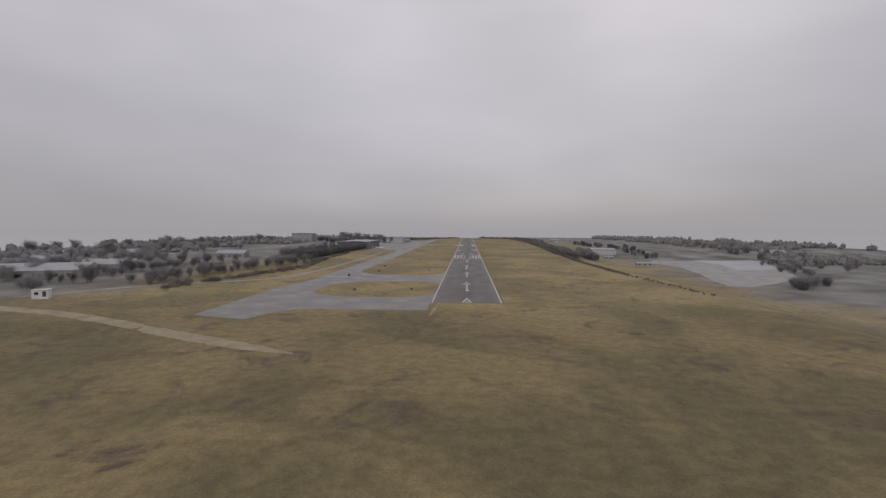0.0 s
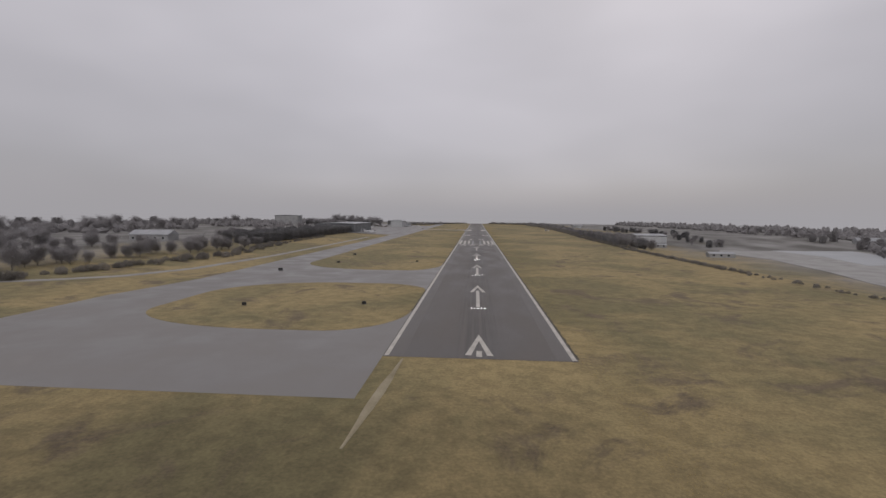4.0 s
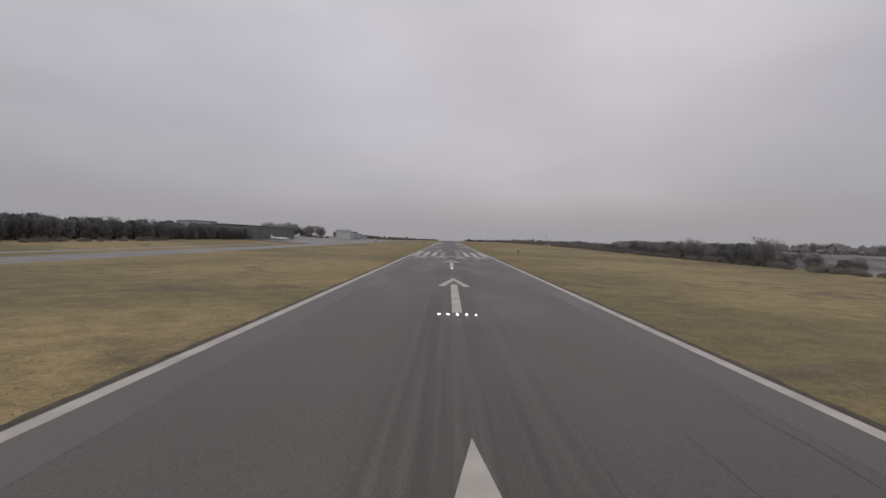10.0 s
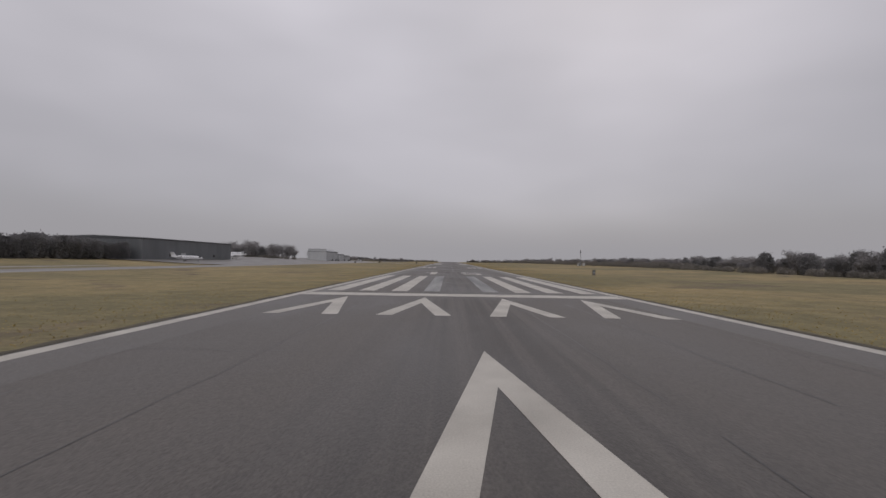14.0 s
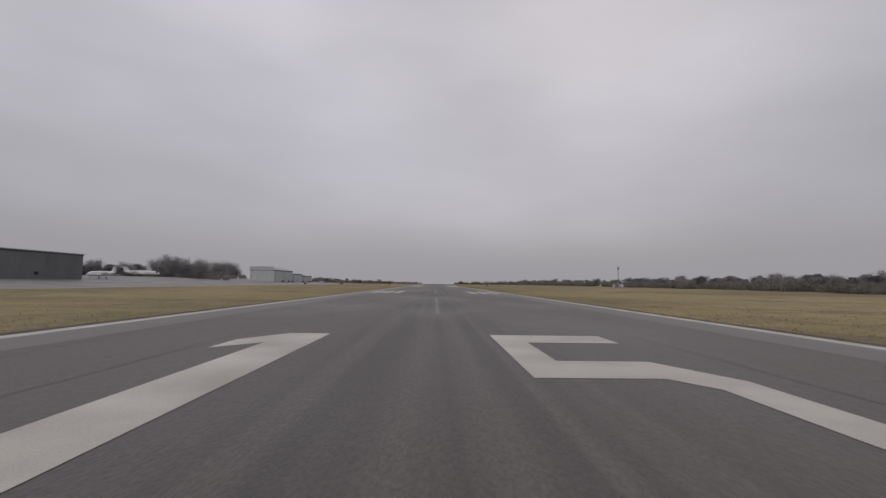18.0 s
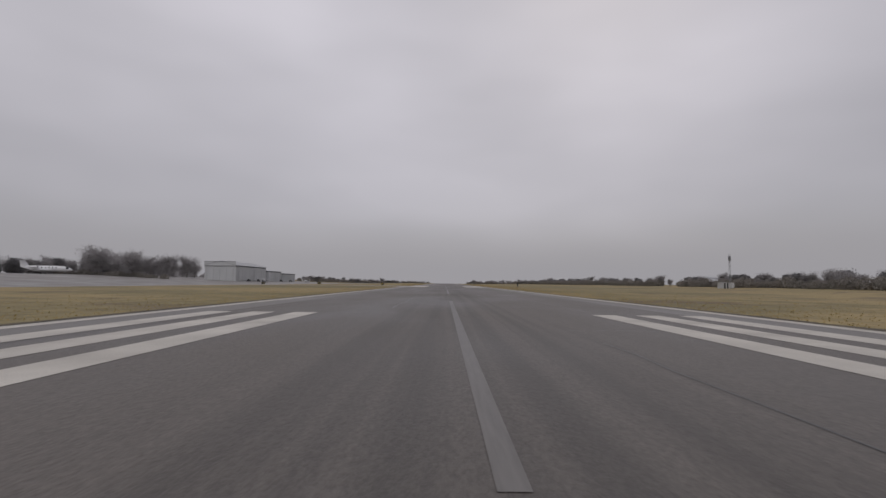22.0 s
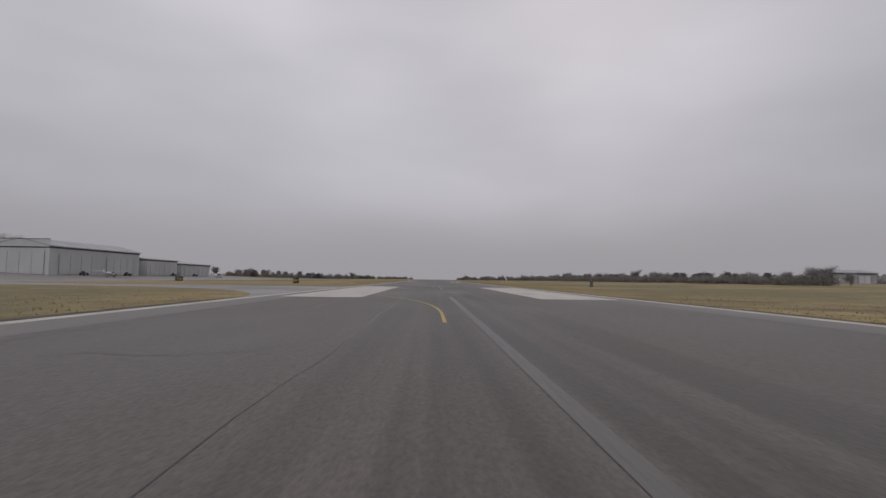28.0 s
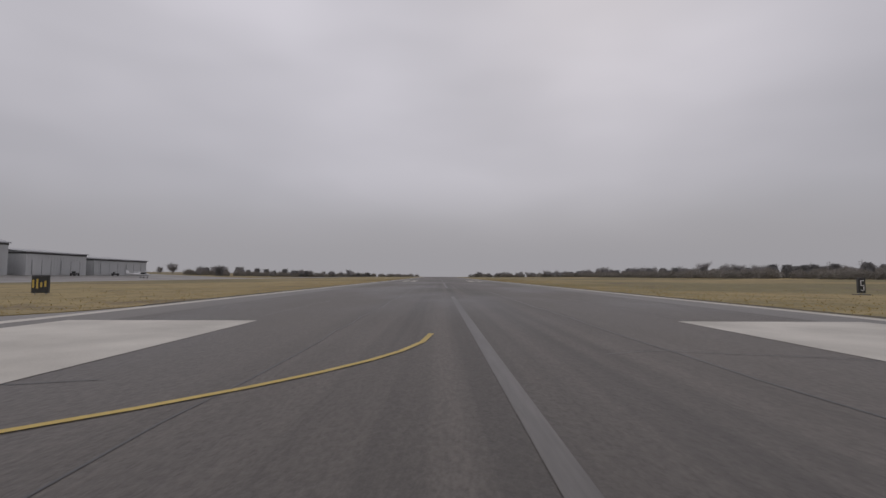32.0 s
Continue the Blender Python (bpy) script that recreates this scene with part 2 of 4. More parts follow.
# ---- mesh helpers ----
def part(name, bm, mat, parent=None, label="", smooth=False):
    me = bpy.data.meshes.new(name)
    bm.to_mesh(me)
    bm.free()
    if smooth:
        for p in me.polygons:
            p.use_smooth = True
    me.materials.append(mat)
    ob = new(name, me)
    if parent is not None:
        ob.parent = parent
    if label:
        ob["label"] = label
    return ob


def raw(name, verts, faces, mat, parent=None, smooth=False):
    me = bpy.data.meshes.new(name)
    me.from_pydata(verts, [], faces)
    me.update()
    if smooth:
        for p in me.polygons:
            p.use_smooth = True
    me.materials.append(mat)
    ob = new(name, me)
    if parent is not None:
        ob.parent = parent
    return ob


def thing(name, m, label, category, group="", kind=""):
    ob = new(name)
    ob.matrix_world = m
    return tagged(ob, label, category, group, kind)


def add_box(bm, x0, x1, y0, y1, z0, z1, bevel=0.0):
    r = bmesh.ops.create_cube(bm, size=1.0, matrix=Matrix.Translation(((x0 + x1) / 2, (y0 + y1) / 2, (z0 + z1) / 2)) @ Matrix.Diagonal((x1 - x0, y1 - y0, z1 - z0, 1)))
    if bevel:
        es = list({e for v in r["verts"] for e in v.link_edges})
        bmesh.ops.bevel(bm, geom=es, offset=bevel, segments=2, affect="EDGES", profile=0.6)


def box(x0, x1, y0, y1, z0, z1, bevel=0.0):
    bm = bmesh.new()
    add_box(bm, x0, x1, y0, y1, z0, z1, bevel)
    return bm


def add_tube(bm, p, q, r0, r1, sides=8):
    p, q = Vector(p), Vector(q)
    d = q - p
    bmesh.ops.create_cone(bm, cap_ends=True, segments=sides, radius1=r0, radius2=r1, depth=d.length,
                          matrix=Matrix.Translation((p + q) / 2) @ d.to_track_quat("Z", "Y").to_matrix().to_4x4())


def tube(p, q, r0, r1, sides=8):
    bm = bmesh.new()
    add_tube(bm, p, q, r0, r1, sides)
    return bm


def slab(outline, z0, z1):
    """A flat slab from an outline of (x, y)."""
    bm = bmesh.new()
    top = [bm.verts.new((x, y, z1)) for x, y in outline]
    low = [bm.verts.new((x, y, z0)) for x, y in outline]
    bm.faces.new(top)
    for i in range(len(top)):
        j = (i + 1) % len(top)
        bm.faces.new((low[i], low[j], top[j], top[i]))
    bmesh.ops.triangulate(bm, faces=[f for f in bm.faces if len(f.verts) > 4])
    bmesh.ops.recalc_face_normals(bm, faces=bm.faces)
    return bm


def rounded(x0, x1, y0, y1, r_sw, r_se, r_ne, r_nw, steps=10):
    """A rectangle with a radius of its own at each corner, (rx, ry)."""
    pts = []
    for (cx, cy, sx, sy, (rx, ry), a0) in ((x0, y0, 1, 1, r_sw, 180), (x1, y0, -1, 1, r_se, 270), (x1, y1, -1, -1, r_ne, 0), (x0, y1, 1, -1, r_nw, 90)):
        for k in range(steps + 1):
            a = radians(a0 + 90 * k / steps)
            pts.append((cx + sx * rx + rx * math.cos(a), cy + sy * ry + ry * math.sin(a)))
    return pts


def smoothstep(a, b, v):
    u = min(1, max(0, (v - a) / (b - a)))
    return u * u * (3 - 2 * u)


def height(x, y):
    """The lie of the land: level round the runway, rising gently towards the buildings, falling to the pond's valley."""
    if x < 0:
        return min(3.6, max(0, -x - 105) * 0.042)
    rise = min(1.6, max(0, x - 70) * 0.016) * smoothstep(60, 190, y)
    return rise - 7.0 * smoothstep(108, 158, x) * (1 - smoothstep(60, 190, y)) * smoothstep(-440, -320, y)


# ---- the land ----
def spread(lo, hi, near, step, grow):
    out = [0.0]
    s = step
    while out[-1] < hi:
        out.append(out[-1] + s)
        if out[-1] > near:
            s *= grow
    return sorted({-v for v in out if v <= -lo + 1} | set(out))


def land_z(x, y):
    """The land with its small swells away from the pavements."""
    far = smoothstep(28, 60, abs(x)) if x > 0 else smoothstep(105, 140, -x)
    if -320 < y < 1000:
        return height(x, y) + far * 0.22 * noise.noise((x / 23, y / 31, 0.3))
    return height(x, y) + (0.15 * noise.noise((x / 23, y / 31, 0.3)) if y < -340 else 0)


gx = spread(-3400, 3400, 260, 9, 1.35)
gy = [v + 50 for v in spread(-3400, 3400, 620, 14, 1.35)]
verts = []
for y in gy:
    for x in gx:
        z = land_z(x, y)
        verts.append((x, y, z))
w = len(gx)
faces = [(j * w + i, j * w + i + 1, (j + 1) * w + i + 1, (j + 1) * w + i) for j in range(len(gy) - 1) for i in range(w - 1)]
LAND = GRASS.copy()
LAND.name = "field_and_scrubland"
ln_, ll_ = LAND.node_tree.nodes, LAND.node_tree.links
place = ln_.new("ShaderNodeNewGeometry")
split = ln_.new("ShaderNodeSeparateXYZ")
ll_.new(place.outputs["Position"], split.inputs[0])
side = ln_.new("ShaderNodeMath")
side.operation = "ABSOLUTE"
ll_.new(split.outputs["X"], side.inputs[0])
ragged = ln_.new("ShaderNodeTexNoise")
ragged.inputs["Scale"].default_value, ragged.inputs["Detail"].default_value = 0.012, 5
ll_.new(place.outputs["Position"], ragged.inputs["Vector"])
shifted = ln_.new("ShaderNodeMath")
shifted.operation = "MULTIPLY_ADD"
ll_.new(ragged.outputs["Fac"], shifted.inputs[0])
shifted.inputs[1].default_value = 160
ll_.new(side.outputs[0], shifted.inputs[2])
edge_f = ln_.new("ShaderNodeMapRange")
edge_f.inputs["From Min"].default_value, edge_f.inputs["From Max"].default_value = 225, 290
ll_.new(shifted.outputs[0], edge_f.inputs["Value"])
patch = ln_.new("ShaderNodeTexNoise")
patch.inputs["Scale"].default_value, patch.inputs["Detail"].default_value = 0.03, 6
ll_.new(place.outputs["Position"], patch.inputs["Vector"])
# patchy scrub far out to the sides, its pale grey including painted haze
scrub = ln_.new("ShaderNodeValToRGB")
scrub.color_ramp.elements[0].position, scrub.color_ramp.elements[0].color = 0.36, (0.12, 0.113, 0.1, 1)
scrub.color_ramp.elements[1].position, scrub.color_ramp.elements[1].color = 0.7, (0.29, 0.28, 0.265, 1)
ll_.new(patch.outputs["Fac"], scrub.inputs[0])
both = ln_.new("ShaderNodeMix")
both.data_type = "RGBA"
shader = ln_["Principled BSDF"]
ll_.new(edge_f.outputs[0], both.inputs[0])
ll_.new(shader.inputs["Base Color"].links[0].from_socket, both.inputs[6])
ll_.new(scrub.outputs[0], both.inputs[7])
ll_.new(both.outputs[2], shader.inputs["Base Color"])
back = ln_.new("ShaderNodeMath")
back.operation = "MULTIPLY_ADD"
ll_.new(ragged.outputs["Fac"], back.inputs[0])
back.inputs[1].default_value = 120
ll_.new(split.outputs["Y"], back.inputs[2])
rough_f = ln_.new("ShaderNodeMapRange")
rough_f.interpolation_type = "SMOOTHSTEP"
for key, value in (("From Min", -215), ("From Max", -262), ("To Min", 1.0), ("To Max", 0.74)):
    rough_f.inputs[key].default_value = value
ll_.new(back.outputs[0], rough_f.inputs["Value"])
unmown = ln_.new("ShaderNodeVectorMath")
unmown.operation = "SCALE"
ll_.new(both.outputs[2], unmown.inputs[0])
ll_.new(rough_f.outputs[0], unmown.inputs["Scale"])
ll_.new(unmown.outputs[0], shader.inputs["Base Color"])
ground = tagged(raw("ground", verts, faces, LAND, smooth=True), "wide airfield meadow of wet yellow winter grass", "grass field", kind="structure")

# glowing ring added far off to imitate rain mist, fading out with height
mist = bpy.data.materials.new("glowing_haze_backdrop")
mist.use_nodes = True
mn, ml = mist.node_tree.nodes, mist.node_tree.links
mn.clear()
mo = mn.new("ShaderNodeOutputMaterial")
mm = mn.new("ShaderNodeMixShader")
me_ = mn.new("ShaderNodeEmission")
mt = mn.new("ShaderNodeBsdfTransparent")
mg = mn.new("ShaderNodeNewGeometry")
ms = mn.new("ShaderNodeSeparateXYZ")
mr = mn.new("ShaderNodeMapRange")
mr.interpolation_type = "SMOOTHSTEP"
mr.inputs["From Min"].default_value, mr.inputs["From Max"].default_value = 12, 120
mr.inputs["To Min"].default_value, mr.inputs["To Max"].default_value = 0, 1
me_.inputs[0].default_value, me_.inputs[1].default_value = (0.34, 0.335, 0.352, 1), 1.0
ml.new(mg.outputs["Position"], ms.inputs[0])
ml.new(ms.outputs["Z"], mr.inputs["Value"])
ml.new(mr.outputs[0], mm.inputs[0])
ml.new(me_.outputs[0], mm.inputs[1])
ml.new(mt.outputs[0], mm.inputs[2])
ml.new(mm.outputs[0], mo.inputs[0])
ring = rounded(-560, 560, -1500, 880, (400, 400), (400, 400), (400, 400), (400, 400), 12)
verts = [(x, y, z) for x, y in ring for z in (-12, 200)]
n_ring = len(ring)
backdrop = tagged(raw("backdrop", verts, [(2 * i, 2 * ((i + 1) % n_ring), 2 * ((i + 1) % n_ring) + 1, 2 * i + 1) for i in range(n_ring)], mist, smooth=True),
                  "glowing pale grey backdrop ring imitating rain mist at the horizon", "mist", kind="structure")
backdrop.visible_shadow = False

# ---- pavements ----
RW = 15.4
runway = tagged(part("runway", box(-RW, RW, -283, 1240, -0.2, 0.026), ASPHALT), "long wet grey asphalt runway with worn white markings", "runway", kind="structure")
taxiway = tagged(part("taxiway", slab([(-95, -300), (-RW, -300), (-RW, 1000), (-95, 1000)], -0.2, 0.018), TAXI), "wet grey asphalt taxiway beside the runway", "taxiway", kind="structure")
pad = tagged(part("turning_pad", slab([(-95, -300), (-95, -205), (-100, -235), (-114, -258), (-131, -279), (-124, -299), (-107, -311), (-95, -316)], -0.2, 0.022), TAXI),
             "wet grey asphalt pad at the taxiway's end", "pavement", kind="structure")
tagged(part("pad_corner", slab([(-95, -300), (-95, -316), (-78, -321), (-73, -308), (-66, -300)], -0.2, 0.02), TAXI),
       "wet grey asphalt corner of the turning pad", "pavement", kind="structure")
av, af = [], []
axs, ays = list(range(-240, -94, 5)), list(range(150, 571, 10))
for y in ays:
    for x in axs:
        av.append((x, y, max(height(x, y) + 0.25, 0.0) if x < -96 else 0.018))
k = len(axs)
af = [(j * k + i, j * k + i + 1, (j + 1) * k + i + 1, (j + 1) * k + i) for j in range(len(ays) - 1) for i in range(k - 1)]
apron = tagged(raw("apron", av, af, TAXI), "broad wet grey apron in front of the hangars", "apron", kind="structure")

ISLANDS = ((-268.5, -207, (34, 18), (16, 20), (16, 12), (34, 24)), (-171, 339, (36, 26), (14, 24), (42, 33), (18, 8)), (354, 990, (30, 8), (9, 9), (6, 6), (6, 6)))
for y0, y1, sw, se, ne, nw in ISLANDS:
    tagged(part("grass_island", slab(rounded(-77, -RW - 0.25, y0, y1, sw, se, ne, nw, 12), -0.1, 0.05), GRASS),
           "flat island of yellow-green winter grass between taxiways", "grass", group="grass islands", kind="structure")


# dark wet soil lip between pavement and turf
SOIL = material("dark_wet_soil", (0.05, 0.042, 0.03), (0.12, 0.1, 0.066), scale=1.5, fine=30, rough=0.8, bump=0.4)
rs = random.Random(21)
for side, y0, y1 in ((1, -282, 876), (-1, -249, -219), (-1, -148, 305), (-1, 364, 876)):
    n = int((y1 - y0) / 0.8)
    vs = []
    for k in range(n + 1):
        y = y0 + (y1 - y0) * k / n
        vs += [(side * (RW - rs.uniform(0.0, 0.06)), y, 0.04), (side * (RW + rs.uniform(0.16, 0.42)), y, 0.066)]
    faces = [(2 * k, 2 * k + 1, 2 * k + 3, 2 * k + 2) for k in range(n)]
    tagged(raw("verge", vs, faces, SOIL), "dark wet soil lip where the turf meets the runway", "verge", group="verges", kind="structure")

# ---- runway paint ----
PZ = 0.034


def mark(name, outline, mat=PAINT, lift=0.0):
    bm = bmesh.new()
    bm.faces.new([bm.verts.new((x, y, PZ + lift)) for x, y in outline])
    bmesh.ops.triangulate(bm, faces=[f for f in bm.faces if len(f.verts) > 4])
    bmesh.ops.recalc_face_normals(bm, faces=bm.faces)
    return part(name, bm, mat, runway)


def bar(name, x0, x1, y0, y1, mat=PAINT):
    return mark(name, [(x0, y0), (x1, y0), (x1, y1), (x0, y1)], mat)


for s in (-1, 1):
    bar("edge_line", s * 14.85 - 0.36, s * 14.85 + 0.36, -282.5, 1235)
    for k in range(4):
        a = s * (2.2 + 3.3 * k)
        bar("threshold_stripe", min(a, a + s * 1.65), max(a, a + s * 1.65), 6.1, 51.8, FADED if k == 0 else PAINT)
    for k in range(3):
        a = s * (7.1 + 2.25 * k)
        bar("touchdown_bar", min(a, a + s * 1.22), max(a, a + s * 1.22), 152.4, 175.3)
    bar("aiming_point_block", min(s * 7.1, s * 13.4), max(s * 7.1, s * 13.4), 311, 356.7)
    for k in range(2):
        a = s * (7.1 + 2.25 * k)
        bar("touchdown_bar", min(a, a + s * 1.22), max(a, a + s * 1.22), 457.2, 480)
bar("threshold_bar", -14.4, 14.4, 0, 3.05)
for cx in (-9.9, -3.3, 3.3, 9.9):
    mark("arrowhead", [(cx, -1.5), (cx - 2.2, -14.2), (cx - 1.25, -14.2), (cx, -6.6), (cx + 1.25, -14.2), (cx + 2.2, -14.2)])
for k in range(1, 6):
    y = -60.96 * k
    if k < 5:
        bar("arrow_shaft", -0.46, 0.46, y + 1.2, y + 26)
    else:
        bar("arrow_shaft", -0.46, 0.46, -282, y + 26)
    mark("arrow_point", [(0, y + 36.6), (-2.3, y + 23.5), (-1.3, y + 23.5), (0, y + 32), (1.3, y + 23.5), (2.3, y + 23.5)])
for y in range(94, 1200, 61):
    bar("centre_line", -0.14, 0.14, y, y + 36.6, GHOST)
# runway number
bar("numeral_stroke", -5.8, -4.25, 64, 82.3)
mark("numeral_stroke", [(-5.8, 82.3), (-7.0, 80.2), (-7.0, 78.2), (-5.8, 79.5)])
for stroke in ([(1.0, 80.1), (5.0, 80.1), (5.0, 82.3), (1.0, 82.3)], [(1.0, 76.4), (2.0, 76.4), (2.0, 80.1), (1.0, 80.1)],
               [(1.0, 74.2), (3.7, 74.2), (4.3, 76.4), (1.0, 76.4)], [(3.7, 74.2), (4.3, 73.2), (5.3, 74.0), (4.3, 76.4)],
               [(4.3, 67.2), (5.3, 66.2), (5.3, 74.0), (4.3, 73.2)], [(3.7, 66.3), (4.1, 64.0), (5.3, 66.2), (4.3, 67.2)],
               [(1.0, 64.0), (4.1, 64.0), (3.7, 66.3), (1.0, 66.3)]):
    mark("numeral_stroke", [(x * 1.06 + 0.9, y) for x, y in stroke])
# yellow lead-off line bending towards the taxiway
curve = [(-1.2 - max(0.0, 2.0 * k) ** 2 / 87.2, 295 + 2.0 * k) for k in range(-2, 12)]
for (xa, ya), (xb, yb) in zip(curve, curve[1:]):
    d = Vector((yb - ya, xa - xb)).normalized() * 0.07
    mark("taxi_line", [(xa - d.x, ya - d.y), (xa + d.x, ya + d.y), (xb + d.x, yb + d.y), (xb - d.x, yb - d.y)], YELLOW, 0.005)
curve = [(-1.2 - (353.4 - y) ** 2 / 14.6, y) for y in (343.5, 344.5, 345.5, 346.5, 347.5, 348.5, 349.5, 350.5, 351.8, 353.3)]
for (xa, ya), (xb, yb) in zip(curve, curve[1:]):
    d = Vector((yb - ya, xa - xb)).normalized() * 0.07
    mark("taxi_line", [(xa - d.x, ya - d.y), (xa + d.x, ya + d.y), (xb + d.x, yb + d.y), (xb - d.x, yb - d.y)], YELLOW, 0.005)
for s in (-1, 1):
    for y0, y1, mat in ((-282.5, -0.5, OLD_MARGIN), (-0.5, 1235, MARGIN)):
        mark("margin_lane", [(s * 12.1, y0), (s * 14.48, y0), (s * 14.48, y1), (s * 12.1, y1)], mat, -0.004)
# tar-sealed joints and cracks
sv, sf = [], []
rng = random.Random(5)


def seal(points, width):
    for (xa, ya), (xb, yb) in zip(points, points[1:]):
        d = Vector((yb - ya, xa - xb)).normalized() * width / 2
        i = len(sv)
        sv.extend([(xa - d.x, ya - d.y, 0.032), (xa + d.x, ya + d.y, 0.032), (xb + d.x, yb + d.y, 0.032), (xb - d.x, yb - d.y, 0.032)])
        sf.append((i, i + 1, i + 2, i + 3))


for x in (-11.4, -7.6, -3.8, 3.8, 7.6, 11.4):
    y = -280
    while y < 600:
        n = rng.randint(8, 30)
        if rng.random() < 0.6:
            seal([(x + rng.uniform(-0.08, 0.08), y + 2 * i) for i in range(n)], rng.uniform(0.025, 0.05))
        y += 2 * n
for k in range(55):
    y, x0 = rng.uniform(-270, 560), rng.uniform(-14, 6)
    n = rng.randint(3, 9)
    pts = [(x0, y)]
    for i in range(n):
        pts.append((pts[-1][0] + rng.uniform(0.5, 1.4), pts[-1][1] + rng.uniform(-0.5, 0.5)))
    seal([p for p in pts if abs(p[0]) < 14.3], rng.uniform(0.02, 0.045))
tagged(raw("crack_seal", sv, sf, SEAL, runway), kind="stuff")


# ---- approach lamps let into the pavement ----
PANE_OFF = material("unlit_lens_glass", (0.1, 0.1, 0.1), (0.16, 0.16, 0.16), scale=0.3, fine=6, rough=0.15, bump=0.02)


def lamp_bar(y, lit, label):
    t = thing("approach_light_bar", pose(0, y, 0), label, "runway lights", "approach light bars")
    for k in range(-2, 3):
        bm = bmesh.new()
        bmesh.ops.create_cone(bm, cap_ends=True, segments=14, radius1=0.17, radius2=0.12, depth=0.05, matrix=pose(k * 0.81, 0, 0.053))
        rim = part("lamp", bm, STEEL, t)
        bm = bmesh.new()
        bmesh.ops.create_uvsphere(bm, u_segments=10, v_segments=6, radius=0.07, matrix=pose(k * 0.81, -0.02, 0.08))
        if k + 2 < lit:
            part("lens", bm, LAMP, rim, "glowing white lens", True)
        else:
            part("lens", bm, PANE_OFF, rim, "dark unlit lens", True)


for k in range(1, 5):
    lamp_bar(-60.96 * k, 3 if k == 1 else 5, "row of five white runway lamps, three of them lit" if k == 1 else "row of five lit white lamps set in the runway")


# ---- trees and shrubs ----
def branch_tree(name, seed, tall, spread_r, twigs, foliage, full=False):
    """Trunk, forking limbs and a crown of many small twig and leaf clumps with gaps."""
    r = random.Random(seed)
    tree = thing(name, pose(0, 0, 0), "", "")
    bm = bmesh.new()
    add_tube(bm, (0, 0, -0.3), (0.1, 0, tall * 0.45), tall * 0.022, tall * 0.013, 7)
    add_tube(bm, (0.1, 0, tall * 0.45), (0, 0.1, tall * 0.8), tall * 0.013, tall * 0.005, 6)
    part("trunk", bm, BARK, tree)
    bm = bmesh.new()
    tips = []
    for k in range(20 if full else 34):
        a, z = r.uniform(0, 6.28), tall * r.uniform(0.12, 0.72)
        reach = spread_r * r.uniform(0.5, 1.0) * (1.1 - abs(z / tall - 0.4))
        tip = Vector((math.cos(a) * reach, math.sin(a) * reach, min(tall, z + reach * r.uniform(0.25, 0.9))))
        add_tube(bm, (0, 0, z), tip, tall * 0.008, tall * 0.002, 5)
        tips.append(((0, 0, z), tip))
    tagged(part("limb", bm, BARK, tree), kind="stuff")
    vs, fs = [], []
    for k in range(twigs):
        base, tip = r.choice(tips)
        c = Vector(base).lerp(tip, r.uniform(0.25, 1.12)) + Vector((r.gauss(0, 1), r.gauss(0, 1), r.gauss(0, 0.9))) * spread_r * 0.2
        if full and k % 2:
            z = r.uniform(0.03, 0.97)
            a = r.uniform(0, 6.28)
            q = spread_r * math.sqrt(max(0.05, 1 - ((z - 0.42) / 0.6) ** 2)) * r.uniform(0.6, 1.0) * (0.9 + 0.2 * math.sin(3 * a + seed))
            c = Vector((math.cos(a) * q, math.sin(a) * q, z * tall))
        c.z = max(c.z, tall * 0.03)
        d = Vector((r.gauss(0, 1), r.gauss(0, 1), r.gauss(0.5, 0.8))).normalized()
        side = d.cross(Vector((r.gauss(0, 1), r.gauss(0, 1), r.gauss(0, 1)))).normalized()
        ln, wd = (r.uniform(0.7, 1.5), r.uniform(0.03, 0.085)) if not full else (r.uniform(0.4, 0.9), r.uniform(0.15, 0.36))
        ln, wd = ln * tall / 9, wd * tall / 9
        i = len(vs)
        up = d.cross(side) * wd * 0.5
        vs.extend([c - d * ln * 0.5, c + side * wd, c + d * ln * 0.5, c - side * wd, c + up])
        fs.extend([(i, i + 1, i + 4), (i + 1, i + 2, i + 4), (i + 2, i + 3, i + 4), (i + 3, i, i + 4)])
    raw("crown", [tuple(v) for v in vs], fs, foliage, tree)
    return tree


def shrub(seed):
    r = random.Random(seed)
    t = thing("shrub", pose(0, 0, 0), "", "")
    bm = bmesh.new()
    for k in range(9):
        a = r.uniform(0, 6.28)
        add_tube(bm, (0, 0, -0.1), (math.cos(a) * r.uniform(0.3, 1), math.sin(a) * r.uniform(0.3, 1), r.uniform(0.8, 1.8)), 0.03, 0.008, 4)
    tagged(part("stem", bm, BARK, t), kind="stuff")
    vs, fs = [], []
    for k in range(420):
        a, q = r.uniform(0, 6.28), 1.5 * math.sqrt(r.random())
        c = Vector((math.cos(a) * q, math.sin(a) * q, r.uniform(0.1, 1) * (2.1 - 0.8 * q * r.uniform(0.5, 1.2))))
        c.z = max(0.05, c.z)
        d = Vector((r.gauss(0, 1), r.gauss(0, 1), r.gauss(0.6, 0.7))).normalized()
        s = d.cross(Vector((r.gauss(0, 1), r.gauss(0, 1), 0.3))).normalized()
        i = len(vs)
        ln, wd = r.uniform(0.2, 0.4), r.uniform(0.03, 0.08)
        vs.extend([c - d * ln, c + s * wd, c + d * ln, c - s * wd])
        fs.append((i, i + 1, i + 2, i + 3))
    raw("crown", [tuple(v) for v in vs], fs, SHRUB, t)
    return t


